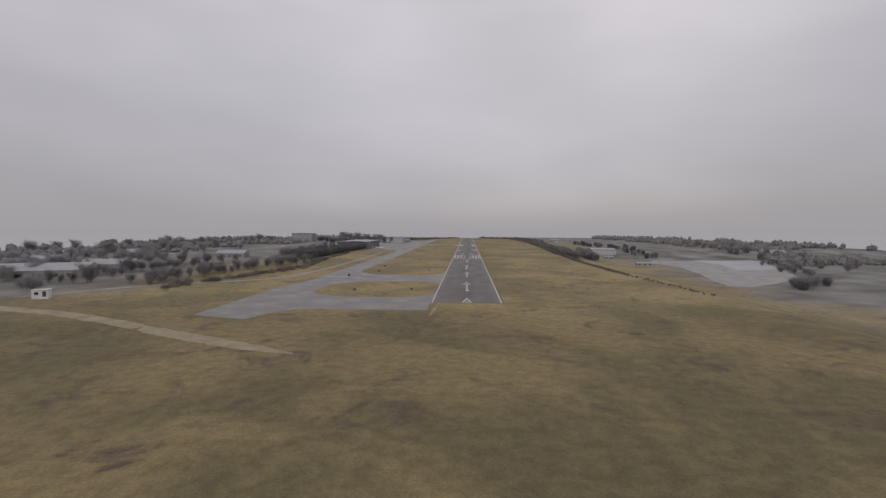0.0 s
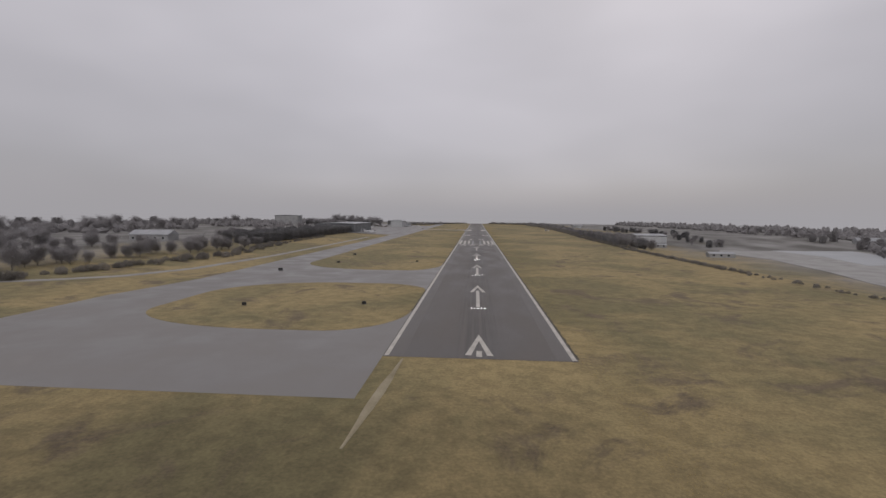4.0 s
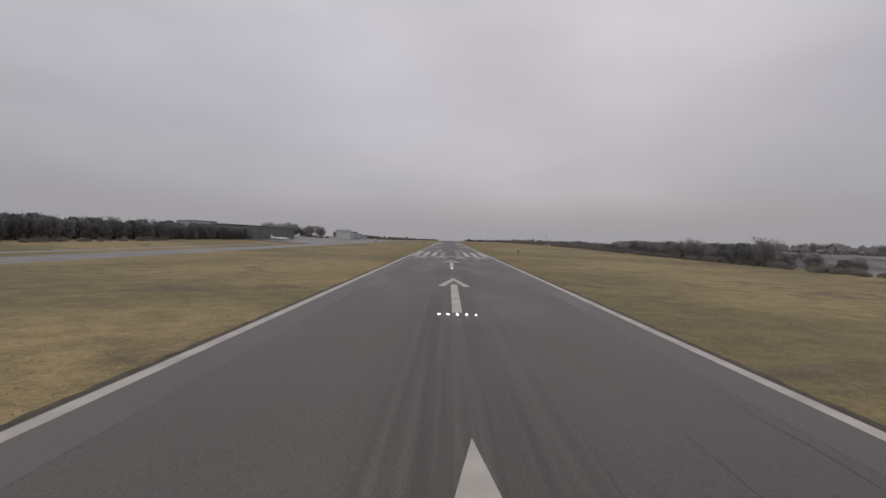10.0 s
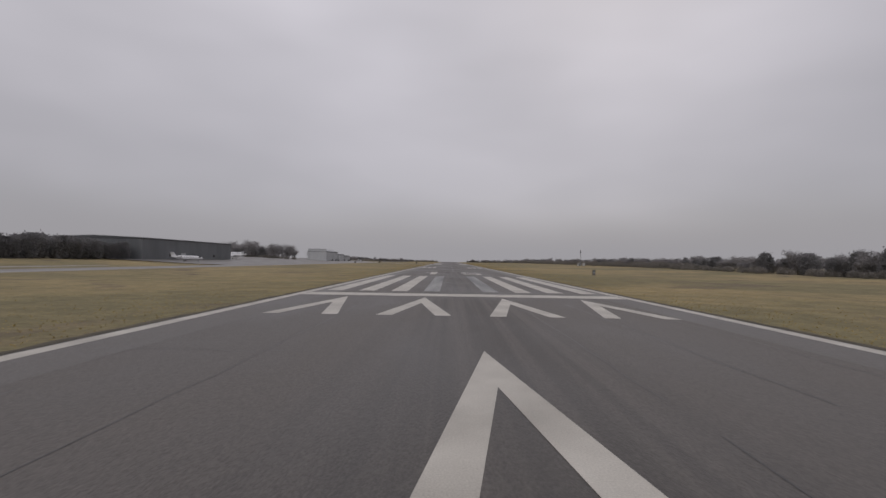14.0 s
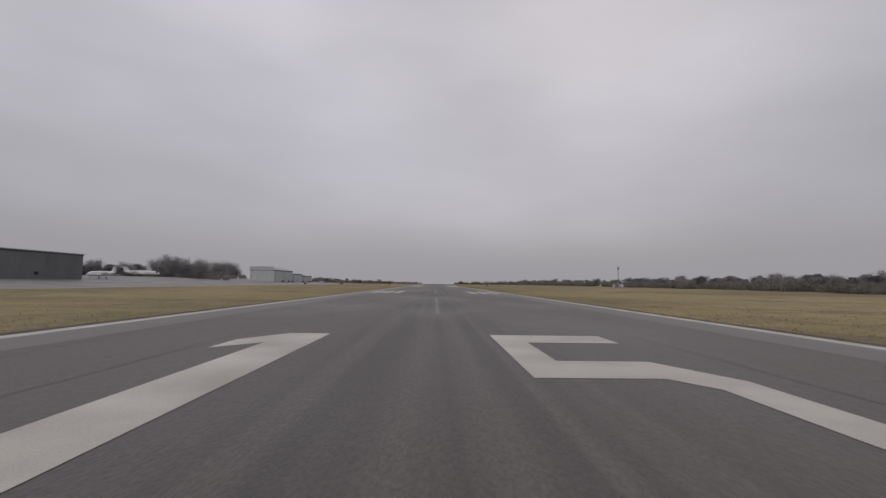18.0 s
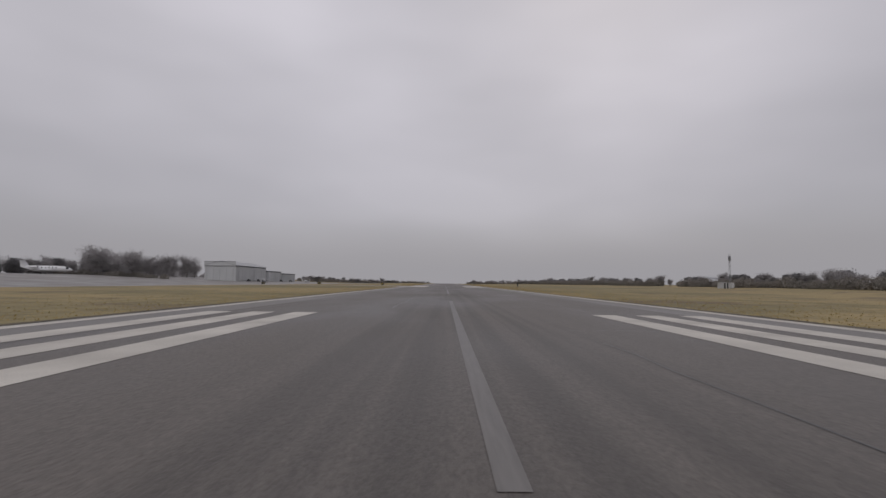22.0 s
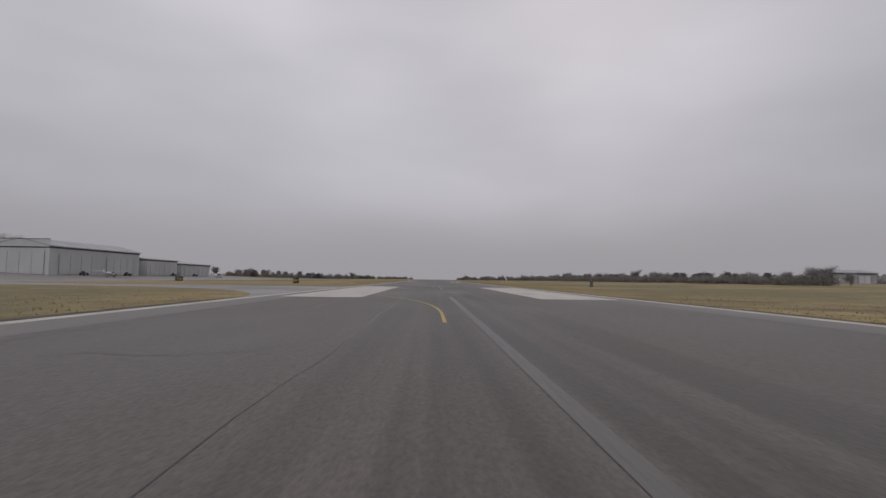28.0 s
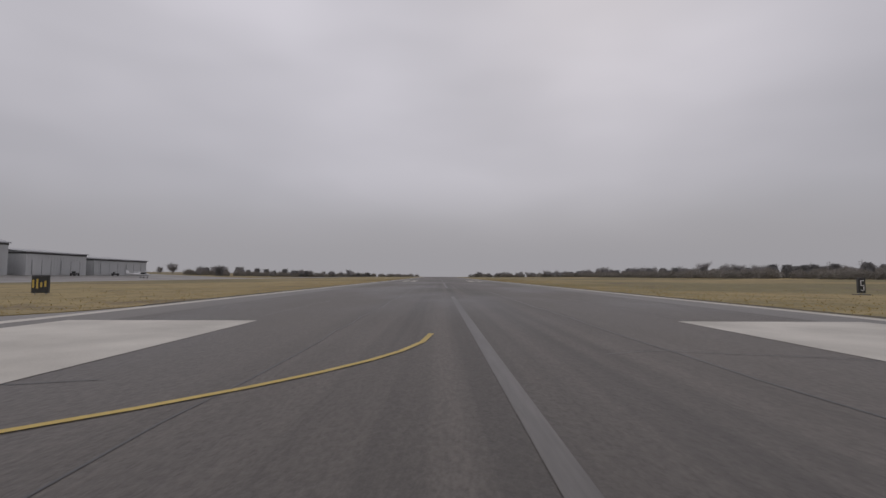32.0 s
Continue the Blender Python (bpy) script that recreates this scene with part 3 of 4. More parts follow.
bare = [branch_tree("bare_tree", 11 + k, 11 + 2 * k, 4.8 + 0.6 * k, 3200, TWIG) for k in range(3)]
dense = [branch_tree("dense_tree", 31 + k, 11 + 0.6 * k, 4.2 + 0.4 * k, 2800, CONIFER, True) for k in range(3)]
bush = [shrub(51 + k) for k in range(3)]
for t in bare:
    tagged(t, "leafless grey-brown tree in wet winter grass", "tree", "trees round the airfield")
for t in dense:
    tagged(t, "dense grey leafless tree in a long tree belt", "tree", "trees in the dark belt")
for t in bush:
    tagged(t, "low leafless brown shrub at the field's edge", "shrub", "shrubs along the field")
used = set()
rng = random.Random(77)


def plant(kinds, x, y, size):
    src = rng.choice(kinds)
    m = pose(x, y, height(x, y) - 0.05, 0, 0, rng.uniform(0, 360))
    if src.name not in used:
        used.add(src.name)
        src.matrix_world = m @ Matrix.Diagonal((size, size, size * rng.uniform(0.9, 1.12), 1))
        return
    c = copy_thing(src, m)
    c.scale = (size, size, size * rng.uniform(0.9, 1.12))


def belt(kinds, x0, y0, x1, y1, gap, depth, lo, hi, joined=None):
    """Plants a row; where a list is given, the crowns are gathered into it as one joined mesh."""
    n = max(2, int(math.hypot(x1 - x0, y1 - y0) / gap))
    for k in range(n):
        f = (k + rng.uniform(-0.4, 0.4)) / (n - 1)
        x, y, size = x0 + (x1 - x0) * f + rng.uniform(-depth, depth), y0 + (y1 - y0) * f + rng.uniform(-depth, depth), rng.uniform(lo, hi)
        if (100 < x < 140 and 384 < y < 412) or (x > 134 and 414 < y < 482):
            continue
        if joined is None:
            plant(kinds, x, y, size)
            continue
        src = rng.choice(kinds)
        m = np.array(pose(x, y, height(x, y) - 0.05, 0, 0, rng.uniform(0, 360)) @ Matrix.Diagonal((size, size, size * rng.uniform(0.9, 1.12), 1)))
        for child in src.children:
            if not child.name.startswith("crown"):
                continue
            me = child.data
            co = np.empty(len(me.vertices) * 3)
            me.vertices.foreach_get("co", co)
            joined.append((co.reshape(-1, 3) @ m[:3, :3].T + m[:3, 3], [tuple(p.vertices) for p in me.polygons] if me.name not in faces_of else None, me.name))
            if me.name not in faces_of:
                faces_of[me.name] = joined[-1][1]


def gather(name, joined, mat, label, category):
    vs, fs, base = [], [], 0
    for co, _, key in joined:
        vs.extend(map(tuple, co.tolist()))
        fs.extend(tuple(i + base for i in f) for f in faces_of[key])
        base += len(co)
    return tagged(raw(name, vs, fs, mat), label, category, kind="stuff")


faces_of = {}
scrub_far, wood_far = [], []
# dark belt beside the parallel taxiway
belt(dense, -152, -60, -147, 160, 3.0, 2.5, 0.64, 0.72)
belt(dense, -164, -60, -160, 156, 4.8, 4, 0.66, 0.76)
belt(bare, -178, -50, -190, 150, 16, 8, 0.6, 0.8)
# scrub and woods beyond the taxiway's end
belt(bush, -152, -258, -127, -135, 2.8, 4, 0.9, 1.7)
belt(bush, -127, -135, -137, -45, 2.8, 4, 0.9, 1.6)
belt(bush, -137, -45, -140, 60, 4, 3, 0.7, 1.1, scrub_far)
belt(bare, -170, -255, -145, -70, 4.4, 8, 0.4, 0.65)
belt(bare, -205, -290, -205, -110, 5.2, 14, 0.42, 0.68)
belt(bare, -260, -270, -275, -60, 6, 22, 0.5, 0.8, wood_far)
belt(bare, -330, -300, -330, 80, 12, 40, 0.7, 1.1, wood_far)
belt(bare + dense, -450, -100, -420, 420, 14, 50, 0.8, 1.2, wood_far)
# behind the apron
belt(dense + bare, -245, 345, -232, 430, 5, 6, 0.6, 0.8)
belt(bare, -222, 440, -165, 480, 7, 8, 0.9, 1.2)
belt(bare, -238, 490, -300, 640, 12, 20, 1.0, 1.35)
for x, y, size in ((-172, 402, 1.32), (-163, 414, 1.15), (-196, 408, 1.2), (-210, 421, 1.12)):
    plant(bare, x, y, size)
belt(bush, -150, 392, -225, 415, 3, 4, 1.0, 1.9)
belt(bare + dense, -150, 600, -80, 800, 4.5, 14, 0.3, 0.5)
belt(bush, -84, 790, -30, 878, 2.0, 6, 1.2, 2.0, scrub_far)
belt(bush, -140, 600, -82, 800, 2.2, 8, 1.3, 2.0, scrub_far)
belt(dense + bare, -305, 446, -185, 436, 5, 6, 0.6, 0.85)
# field edge on the pond's side
belt(bush, 118, -250, 108, -165, 2.2, 3, 0.35, 0.6, scrub_far)
belt(bush, 108, -165, 103, -30, 1.5, 1.8, 0.5, 0.85, scrub_far)
belt(bush, 107, -150, 102, -20, 7, 2.0, 0.7, 1.1)
belt(dense + bare, 110, -4, 122, 130, 2.6, 4, 0.5, 0.68)
belt(dense + bare, 130, 14, 150, 130, 4, 6, 0.6, 0.8)
belt(bush, 107, -35, 110, 190, 2.6, 3, 0.9, 1.4)
belt(bare + dense, 122, 130, 130, 430, 2.7, 6, 0.34, 0.48)
belt(bush, 115, 180, 122, 480, 2.0, 3, 1.3, 2.1, scrub_far)
belt(bare + dense, 150, 440, 122, 760, 3.4, 10, 0.34, 0.5)
belt(bush, 124, 480, 112, 760, 2.2, 4, 1.4, 2.2, scrub_far)
belt(bush, 112, 760, 40, 878, 2.0, 6, 1.3, 2.2, scrub_far)
belt(bare, 112, 760, 40, 878, 4, 10, 0.3, 0.45, wood_far)
belt(dense + bare, 204, -182, 248, -150, 4, 6, 0.4, 0.6)
belt(bare, 268, -100, 326, 40, 5.5, 10, 0.32, 0.5)
belt(bare + dense, 340, -60, 380, 330, 9, 25, 0.55, 0.85, wood_far)
belt(dense + bare, 225, 85, 190, 330, 6, 12, 0.42, 0.6)
gather("scrub", scrub_far, SHRUB, "low tangle of leafless scrub edging the field", "scrub")
gather("woods", wood_far, TWIG, "bare grey woods standing far off in mist", "woods")

# ---- far woods ----
vs, fs = [], []
rw = random.Random(9)
for k in range(3600):
    if k % 2:
        x, y = -rw.uniform(300, 550), rw.uniform(-420, 800)
    else:
        x, y = rw.uniform(340, 550), rw.uniform(-420, 800)
    if noise.noise((x / 90, y / 90, 2.0)) < -0.05:
        continue
    hh, ww = rw.uniform(4, 10), rw.uniform(2.5, 5.5)
    z0 = height(x, y)
    i = len(vs)
    n = 7
    vs.append((x + rw.uniform(-1, 1), y + rw.uniform(-1, 1), z0 + hh))
    for lvl, wf in ((0.75, 0.65), (0.4, 1.0), (0.0, 0.8)):
        for a in range(n):
            q = ww * wf * rw.uniform(0.6, 1.25)
            vs.append((x + q * math.cos(6.283 * a / n), y + q * math.sin(6.283 * a / n), z0 + hh * lvl * rw.uniform(0.8, 1.15)))
    for a in range(n):
        b = (a + 1) % n
        fs.append((i, i + 1 + a, i + 1 + b))
        for lv in range(2):
            fs.append((i + 1 + lv * n + a, i + 1 + (lv + 1) * n + a, i + 1 + (lv + 1) * n + b, i + 1 + lv * n + b))
tagged(raw("far_woods", vs, fs, TWIG), "grey leafless woods far out in the mist", "woods", kind="stuff")

# ---- pond ----
bank = tagged(part("pond_bank", slab([(256, -112), (214, -150), (188, -168), (174, -164), (178, -136), (192, -91), (207, -18), (200, 40), (262, 150), (330, 168), (352, 110), (322, 26), (290, -40)], -7.4, -6.74), REEDS),
              "pale flat muddy bank of bleached reeds round a pond", "reed bank", kind="structure")
pond = tagged(part("water", slab([(284, 150), (322, 150), (344, 108), (318, 27), (287, -38), (243, -53), (263, 12), (262, 80)], -7.2, -6.66), WATER),
              "still grey pond mirroring the overcast sky", "pond", kind="structure")


# ---- worn tracks in the grass and the perimeter road ----
def way(name, points, width, mat, lift, label, category, seed):
    """A ribbon with uneven edges that follows the land."""
    r = random.Random(seed)
    vs, fs = [], []
    fine_pts = []
    for (xa, ya), (xb, yb) in zip(points, points[1:]):
        n = max(1, int(math.hypot(xb - xa, yb - ya) / 2.5))
        fine_pts += [(xa + (xb - xa) * k / n, ya + (yb - ya) * k / n) for k in range(n)]
    fine_pts.append(points[-1])
    for k, (x, y) in enumerate(fine_pts):
        xa, ya = fine_pts[max(0, k - 1)]
        xb, yb = fine_pts[min(len(fine_pts) - 1, k + 1)]
        d = Vector((yb - ya, xa - xb)).normalized()
        for s in (-0.6, -0.45, 0, 0.45, 0.6):
            q = width * s * r.uniform(0.82, 1.15) * min(1, 0.15 + 0.12 * min(k, len(fine_pts) - 1 - k))
            px, py = x + d.x * q, y + d.y * q
            vs.append((px, py, land_z(px, py) + (lift if abs(s) < 0.5 else -0.05)))
        if k:
            i = 5 * k
            fs += [(i - 5 + q, i - 4 + q, i + 1 + q, i + q) for q in range(4)]
    return tagged(raw(name, vs, fs, mat, smooth=True), label, category, kind="structure")


TRACK = material("worn_grass_track", (0.24, 0.2, 0.12), (0.38, 0.33, 0.23), scale=5, fine=30, rough=0.95, bump=0.4, spots=0.6)
ROAD = material("wet_gravel_road", (0.2, 0.19, 0.17), (0.33, 0.315, 0.29), scale=6, fine=40, rough=0.6, bump=0.3)
way("worn_track", [(-190, -318), (-146, -322), (-116, -331), (-90, -343), (-64, -355), (-44, -363)], 6.0, TRACK, 0.1, "pale worn vehicle track across the grass", "track", 3)
way("service_path", [(-12, -284), (-12.6, -296), (-13.5, -312)], 1.8, TRACK, 0.06, "short pale worn path at the runway's end", "path", 4)
way("perimeter_road", [(-185, -300), (-172, -268), (-158, -244), (-146, -231), (-134, -221), (-121, -206), (-113, -180), (-108, -120), (-107, -20), (-107, 100)], 3.4, ROAD, 0.1, "narrow pale gravel road along the taxiway", "road", 5)


# ---- buildings ----
def hangar(m, wide, deep, eaves, ridge, wall_mat, label, doors=(), windows=0, ridge_along_x=True):
    """A metal hall on the given corner, with panelled walls, trim, roof, doors and windows."""
    h = thing("hangar", m, label, "hangar", "hangars by the apron")
    for name, x0, x1, y0, y1 in (("wall", 0, wide, 0, 0.25), ("wall", 0, wide, deep - 0.25, deep), ("wall", 0, 0.25, 0.25, deep - 0.25), ("wall", wide - 0.25, wide, 0.25, deep - 0.25)):
        wall = part(name, box(x0, x1, y0, y1, -1, eaves), wall_mat, h)
        bm = bmesh.new()
        along_x = x1 - x0 > y1 - y0
        n = int((x1 - x0 if along_x else y1 - y0) / 1.2)
        for k in range(n):
            for out_side in (-1, 1):
                if along_x:
                    yy = y0 - 0.03 if out_side < 0 else y1
                    add_box(bm, x0 + 1.2 * k + 0.5, x0 + 1.2 * k + 0.62, yy, yy + 0.03, 0, eaves - 0.1)
                else:
                    xx = x0 - 0.03 if out_side < 0 else x1
                    add_box(bm, xx, xx + 0.03, y0 + 1.2 * k + 0.5, y0 + 1.2 * k + 0.62, 0, eaves - 0.1)
        part("siding_ribs", bm, wall_mat, wall)
    bm = bmesh.new()
    o = 0.5
    if ridge_along_x:
        prof = [(-o, eaves - 0.05), (deep / 2, ridge), (deep + o, eaves - 0.05)]
        rows = [[bm.verts.new((x, y, z + dz)) for y, z in prof] for x in (-o, wide + o) for dz in (0, 0.3)]
    else:
        prof = [(-o, eaves - 0.05), (wide / 2, ridge), (wide + o, eaves - 0.05)]
        rows = [[bm.verts.new((x, y, z + dz)) for x, z in prof] for y in (-o, deep + o) for dz in (0, 0.3)]
    for a, b in ((0, 2), (1, 3), (0, 1), (2, 3)):
        for k in range(2):
            bm.faces.new((rows[a][k], rows[a][k + 1], rows[b][k + 1], rows[b][k]))
    for k in (0, 2):
        bm.faces.new((rows[0][k], rows[1][k], rows[3][k], rows[2][k]))
    bmesh.ops.recalc_face_normals(bm, faces=bm.faces)
    part("roof", bm, ROOFING, h)
    for q in (0.0, wide - 0.2) if ridge_along_x else (0.0, deep - 0.2):
        bm = bmesh.new()
        ends = []
        for dq in (0.0, 0.2):
            if ridge_along_x:
                ends.append([bm.verts.new((q + dq, y, z)) for y, z in ((0, eaves), (deep, eaves), (deep / 2, ridge - 0.05))])
            else:
                ends.append([bm.verts.new((x, q + dq, z)) for x, z in ((0, eaves), (wide, eaves), (wide / 2, ridge - 0.05))])
        bm.faces.new(ends[0])
        bm.faces.new(ends[1])
        for k in range(3):
            bm.faces.new((ends[0][k], ends[0][(k + 1) % 3], ends[1][(k + 1) % 3], ends[1][k]))
        bmesh.ops.recalc_face_normals(bm, faces=bm.faces)
        part("gable", bm, wall_mat, h)
    for x0, x1, y0, y1 in ((-0.08, wide + 0.08, -0.1, -0.04), (-0.08, wide + 0.08, deep + 0.04, deep + 0.1), (-0.1, -0.04, 0, deep), (wide + 0.04, wide + 0.1, 0, deep)):
        part("eaves_trim", box(x0, x1, y0, y1, eaves - 0.55, eaves - 0.1), TRIM, h)
    for side, a, b, top in doors:
        d = part("door", box(wide + 0.05, wide + 0.16, a, b, 0, top) if side == "e" else box(a, b, -0.16, -0.05, 0, top), SIDING, h, "tall sliding hangar door")
        n = max(2, int((b - a) / 4))
        for k in range(n + 1):
            q = a + (b - a) * k / n
            if side == "e":
                part("door_post", box(wide + 0.16, wide + 0.22, q - 0.09, q + 0.09, 0, top), ROOFING, d)
            else:
                part("door_post", box(q - 0.09, q + 0.09, -0.22, -0.16, 0, top), ROOFING, d)
    for k in range(windows):
        q = deep * (k + 1) / (windows + 1)
        win = part("window", box(wide + 0.05, wide + 0.12, q - 0.9, q + 0.9, 1.2, 2.5), TRIM, h)
        part("pane", box(wide + 0.12, wide + 0.13, q - 0.78, q + 0.78, 1.32, 2.38), GLASS, win)
    return h


main_hall = hangar(pose(-147, 430, 1.5), 19, 47, 9.2, 11.8, SIDING, "large pale grey metal hangar beside the wet apron", (("e", 4, 19, 6.5), ("e", 27, 43, 6.5), ("s", 1.5, 17.5, 7.4)), 0, False)
part("parapet", box(-0.12, 19.12, -0.4, -0.17, 9.0, 11.5, 0.03), SIDING, main_hall, "flat-topped front facade")
part("coping", box(-0.2, 19.2, -0.5, -0.05, 11.5, 11.68, 0.02), TRIM, main_hall)
hangar(pose(-164, 483, height(-140, 484)), 36, 24, 7.0, 8.6, SIDING, "lower pale metal hangar with a row of openings", (("e", 2, 9, 4.5), ("e", 13, 21, 4.5)), 2, False)
hangar(pose(-162, 511, height(-140, 511)), 34, 30, 5.8, 7.2, SIDING, "long low grey hangar far along the apron", (("e", 3, 12, 4.4), ("e", 17, 26, 4.4)), 2, False)
hangar(pose(-184, 164, height(-150, 200)), 44, 84, 9.6, 10.4, SIDING_DARK, "big dark flat-roofed metal hall next to trees", (("e", 30, 34, 3.0),), 3, False)
hangar(pose(-352, 425, 3.4), 42, 20, 16.0, 16.8, HOUSE, "tall pale block standing far behind the apron", (), 4, False)
hangar(pose(169, 462, height(175, 470)), 17, 14, 4.4, 5.6, HOUSE, "low white shed among trees beyond the field", (("s", 9, 14, 3.2),), 3, True)
hangar(pose(160, 118, height(160, 118)), 30, 26, 7.0, 8.4, SIDING, "grey hall half hidden behind trees", (), 2, True)


def house(m, wide, deep, eaves, ridge, label, gap=5, win_w=1.4, win_top=2.3):
    h = thing("house", m, label, "house", "houses beyond the field")
    for x0, x1, y0, y1 in ((0, wide, 0, 0.3), (0, wide, deep - 0.3, deep), (0, 0.3, 0.3, deep - 0.3), (wide - 0.3, wide, 0.3, deep - 0.3)):
        part("wall", box(x0, x1, y0, y1, -1, eaves), HOUSE, h)
    bm = bmesh.new()
    rows = [[bm.verts.new((x, y, z)) for y, z in ((-0.5, eaves - 0.2), (deep / 2, ridge), (deep + 0.5, eaves - 0.2))] for x in (-0.5, wide + 0.5)]
    for k in range(2):
        bm.faces.new((rows[0][k], rows[0][k + 1], rows[1][k + 1], rows[1][k]))
    bm.faces.new(rows[0])
    bm.faces.new(rows[1])
    bmesh.ops.recalc_face_normals(bm, faces=bm.faces)
    bmesh.ops.solidify(bm, geom=bm.faces[:], thickness=0.2)
    part("roof", bm, ROOFING, h)
    for k in range(int(wide / gap)):
        q = gap * (k + 0.5)
        win = part("window", box(q - win_w / 2, q + win_w / 2, -0.06, -0.01, 1.0, win_top), TRIM, h)
        part("pane", box(q - win_w / 2 + 0.12, q + win_w / 2 - 0.12, -0.075, -0.06, 1.1, win_top - 0.1), GLASS, win)
    return h


depot = house(pose(-270, -250, height(-262, -246), 0, 0, 19), 58, 24, 4.8, 8.2, "long white-walled depot with a pale grey roof and dark gates", 8, 4.2, 3.0)
house(pose(-262, -182, height(-262, -182), 0, 0, 8), 34, 14, 3.6, 6.8, "long pale building with a grey pitched roof")
house(pose(-330, -150, 3.0, 0, 0, 20), 18, 12, 4.5, 7.5, "grey house with a pitched roof among trees")
house(pose(-345, -40, 3.0, 0, 0, -10), 18, 12, 4.5, 7.5, "grey house with a pitched roof among trees")
house(pose(-235, -60, height(-235, -60), 0, 0, 5), 26, 13, 4.2, 7.0, "low pale building behind the tree belt")
house(pose(372, 120, height(372, 120), 0, 0, -15), 24, 12, 4.0, 7.0, "pale building beyond the pond")
house(pose(330, -170, height(330, -170), 0, 0, -20), 30, 14, 4.0, 7.0, "long pale building beyond the pond and trees")

house(pose(172, -4, height(178, 0), 0, 0, -8), 17, 9, 2.9, 4.0, "low white-walled shed with a pale roof down behind the hedge")
house(pose(166, 84, height(170, 86), 0, 0, -5), 10, 6, 2.8, 3.8, "small white shed among the trees below the field")

house(pose(131, 390, height(131, 390), 0, 0, -38), 9, 6, 2.8, 3.9, "small pale shed in a gap of the hedge")

# small white box-bodied shed by the track
shed = thing("white_shed", pose(-176, -301, height(-175, -300), 0, 0, 24), "small white metal shed with dark openings by a track", "shed")
part("body", box(0, 5.6, 0, 3.2, -0.2, 3.6, 0.08), WHITE, shed)
part("roof", box(-0.25, 5.85, -0.25, 3.45, 3.6, 3.82, 0.05), WHITE, shed)
part("door", box(3.6, 4.8, -0.06, 0.02, 0.9, 3.1, 0.02), TRIM, shed)
part("window", box(0.9, 2.2, -0.06, 0.02, 1.7, 2.8, 0.02), GLASS, shed)


# ---- parked jets ----
def lathe(sections, sides=16, axis_x=True):
    bm = bmesh.new()
    rings = []
    for x, r, z, flat in sections:
        rings.append([bm.verts.new((x, r * math.cos(6.28318 * k / sides), z + r * flat * math.sin(6.28318 * k / sides))) for k in range(sides)])
    for a, b in zip(rings, rings[1:]):
        for k in range(sides):
            j = (k + 1) % sides
            bm.faces.new((a[k], a[j], b[j], b[k]))
    bm.faces.new(rings[0])
    bm.faces.new(rings[-1])
    bmesh.ops.recalc_face_normals(bm, faces=bm.faces)
    return bm


def wing(p0, c0, p1, c1, thick):
    """A tapered wing between two leading-edge points with chords along -x."""
    bm = bmesh.new()
    ends = []
    up = Vector((0, 0, 1)) if abs(p1[1] - p0[1]) > abs(p1[2] - p0[2]) else Vector((0, 1, 0))
    for p, c in ((p0, c0), (p1, c1)):
        ring = []
        for f, t in ((0, 0), (0.12, 1), (0.45, 1.1), (1, 0.05), (0.45, -0.7), (0.12, -0.7)):
            ring.append(bm.verts.new(Vector(p) + Vector((-c * f, 0, 0)) + up * thick * t * c / c0))
        ends.append(ring)
    for k in range(6):
        j = (k + 1) % 6
        bm.faces.new((ends[0][k], ends[0][j], ends[1][j], ends[1][k]))
    bm.faces.new(ends[0])
    bm.faces.new(ends[1])
    bmesh.ops.recalc_face_normals(bm, faces=bm.faces)
    return bm


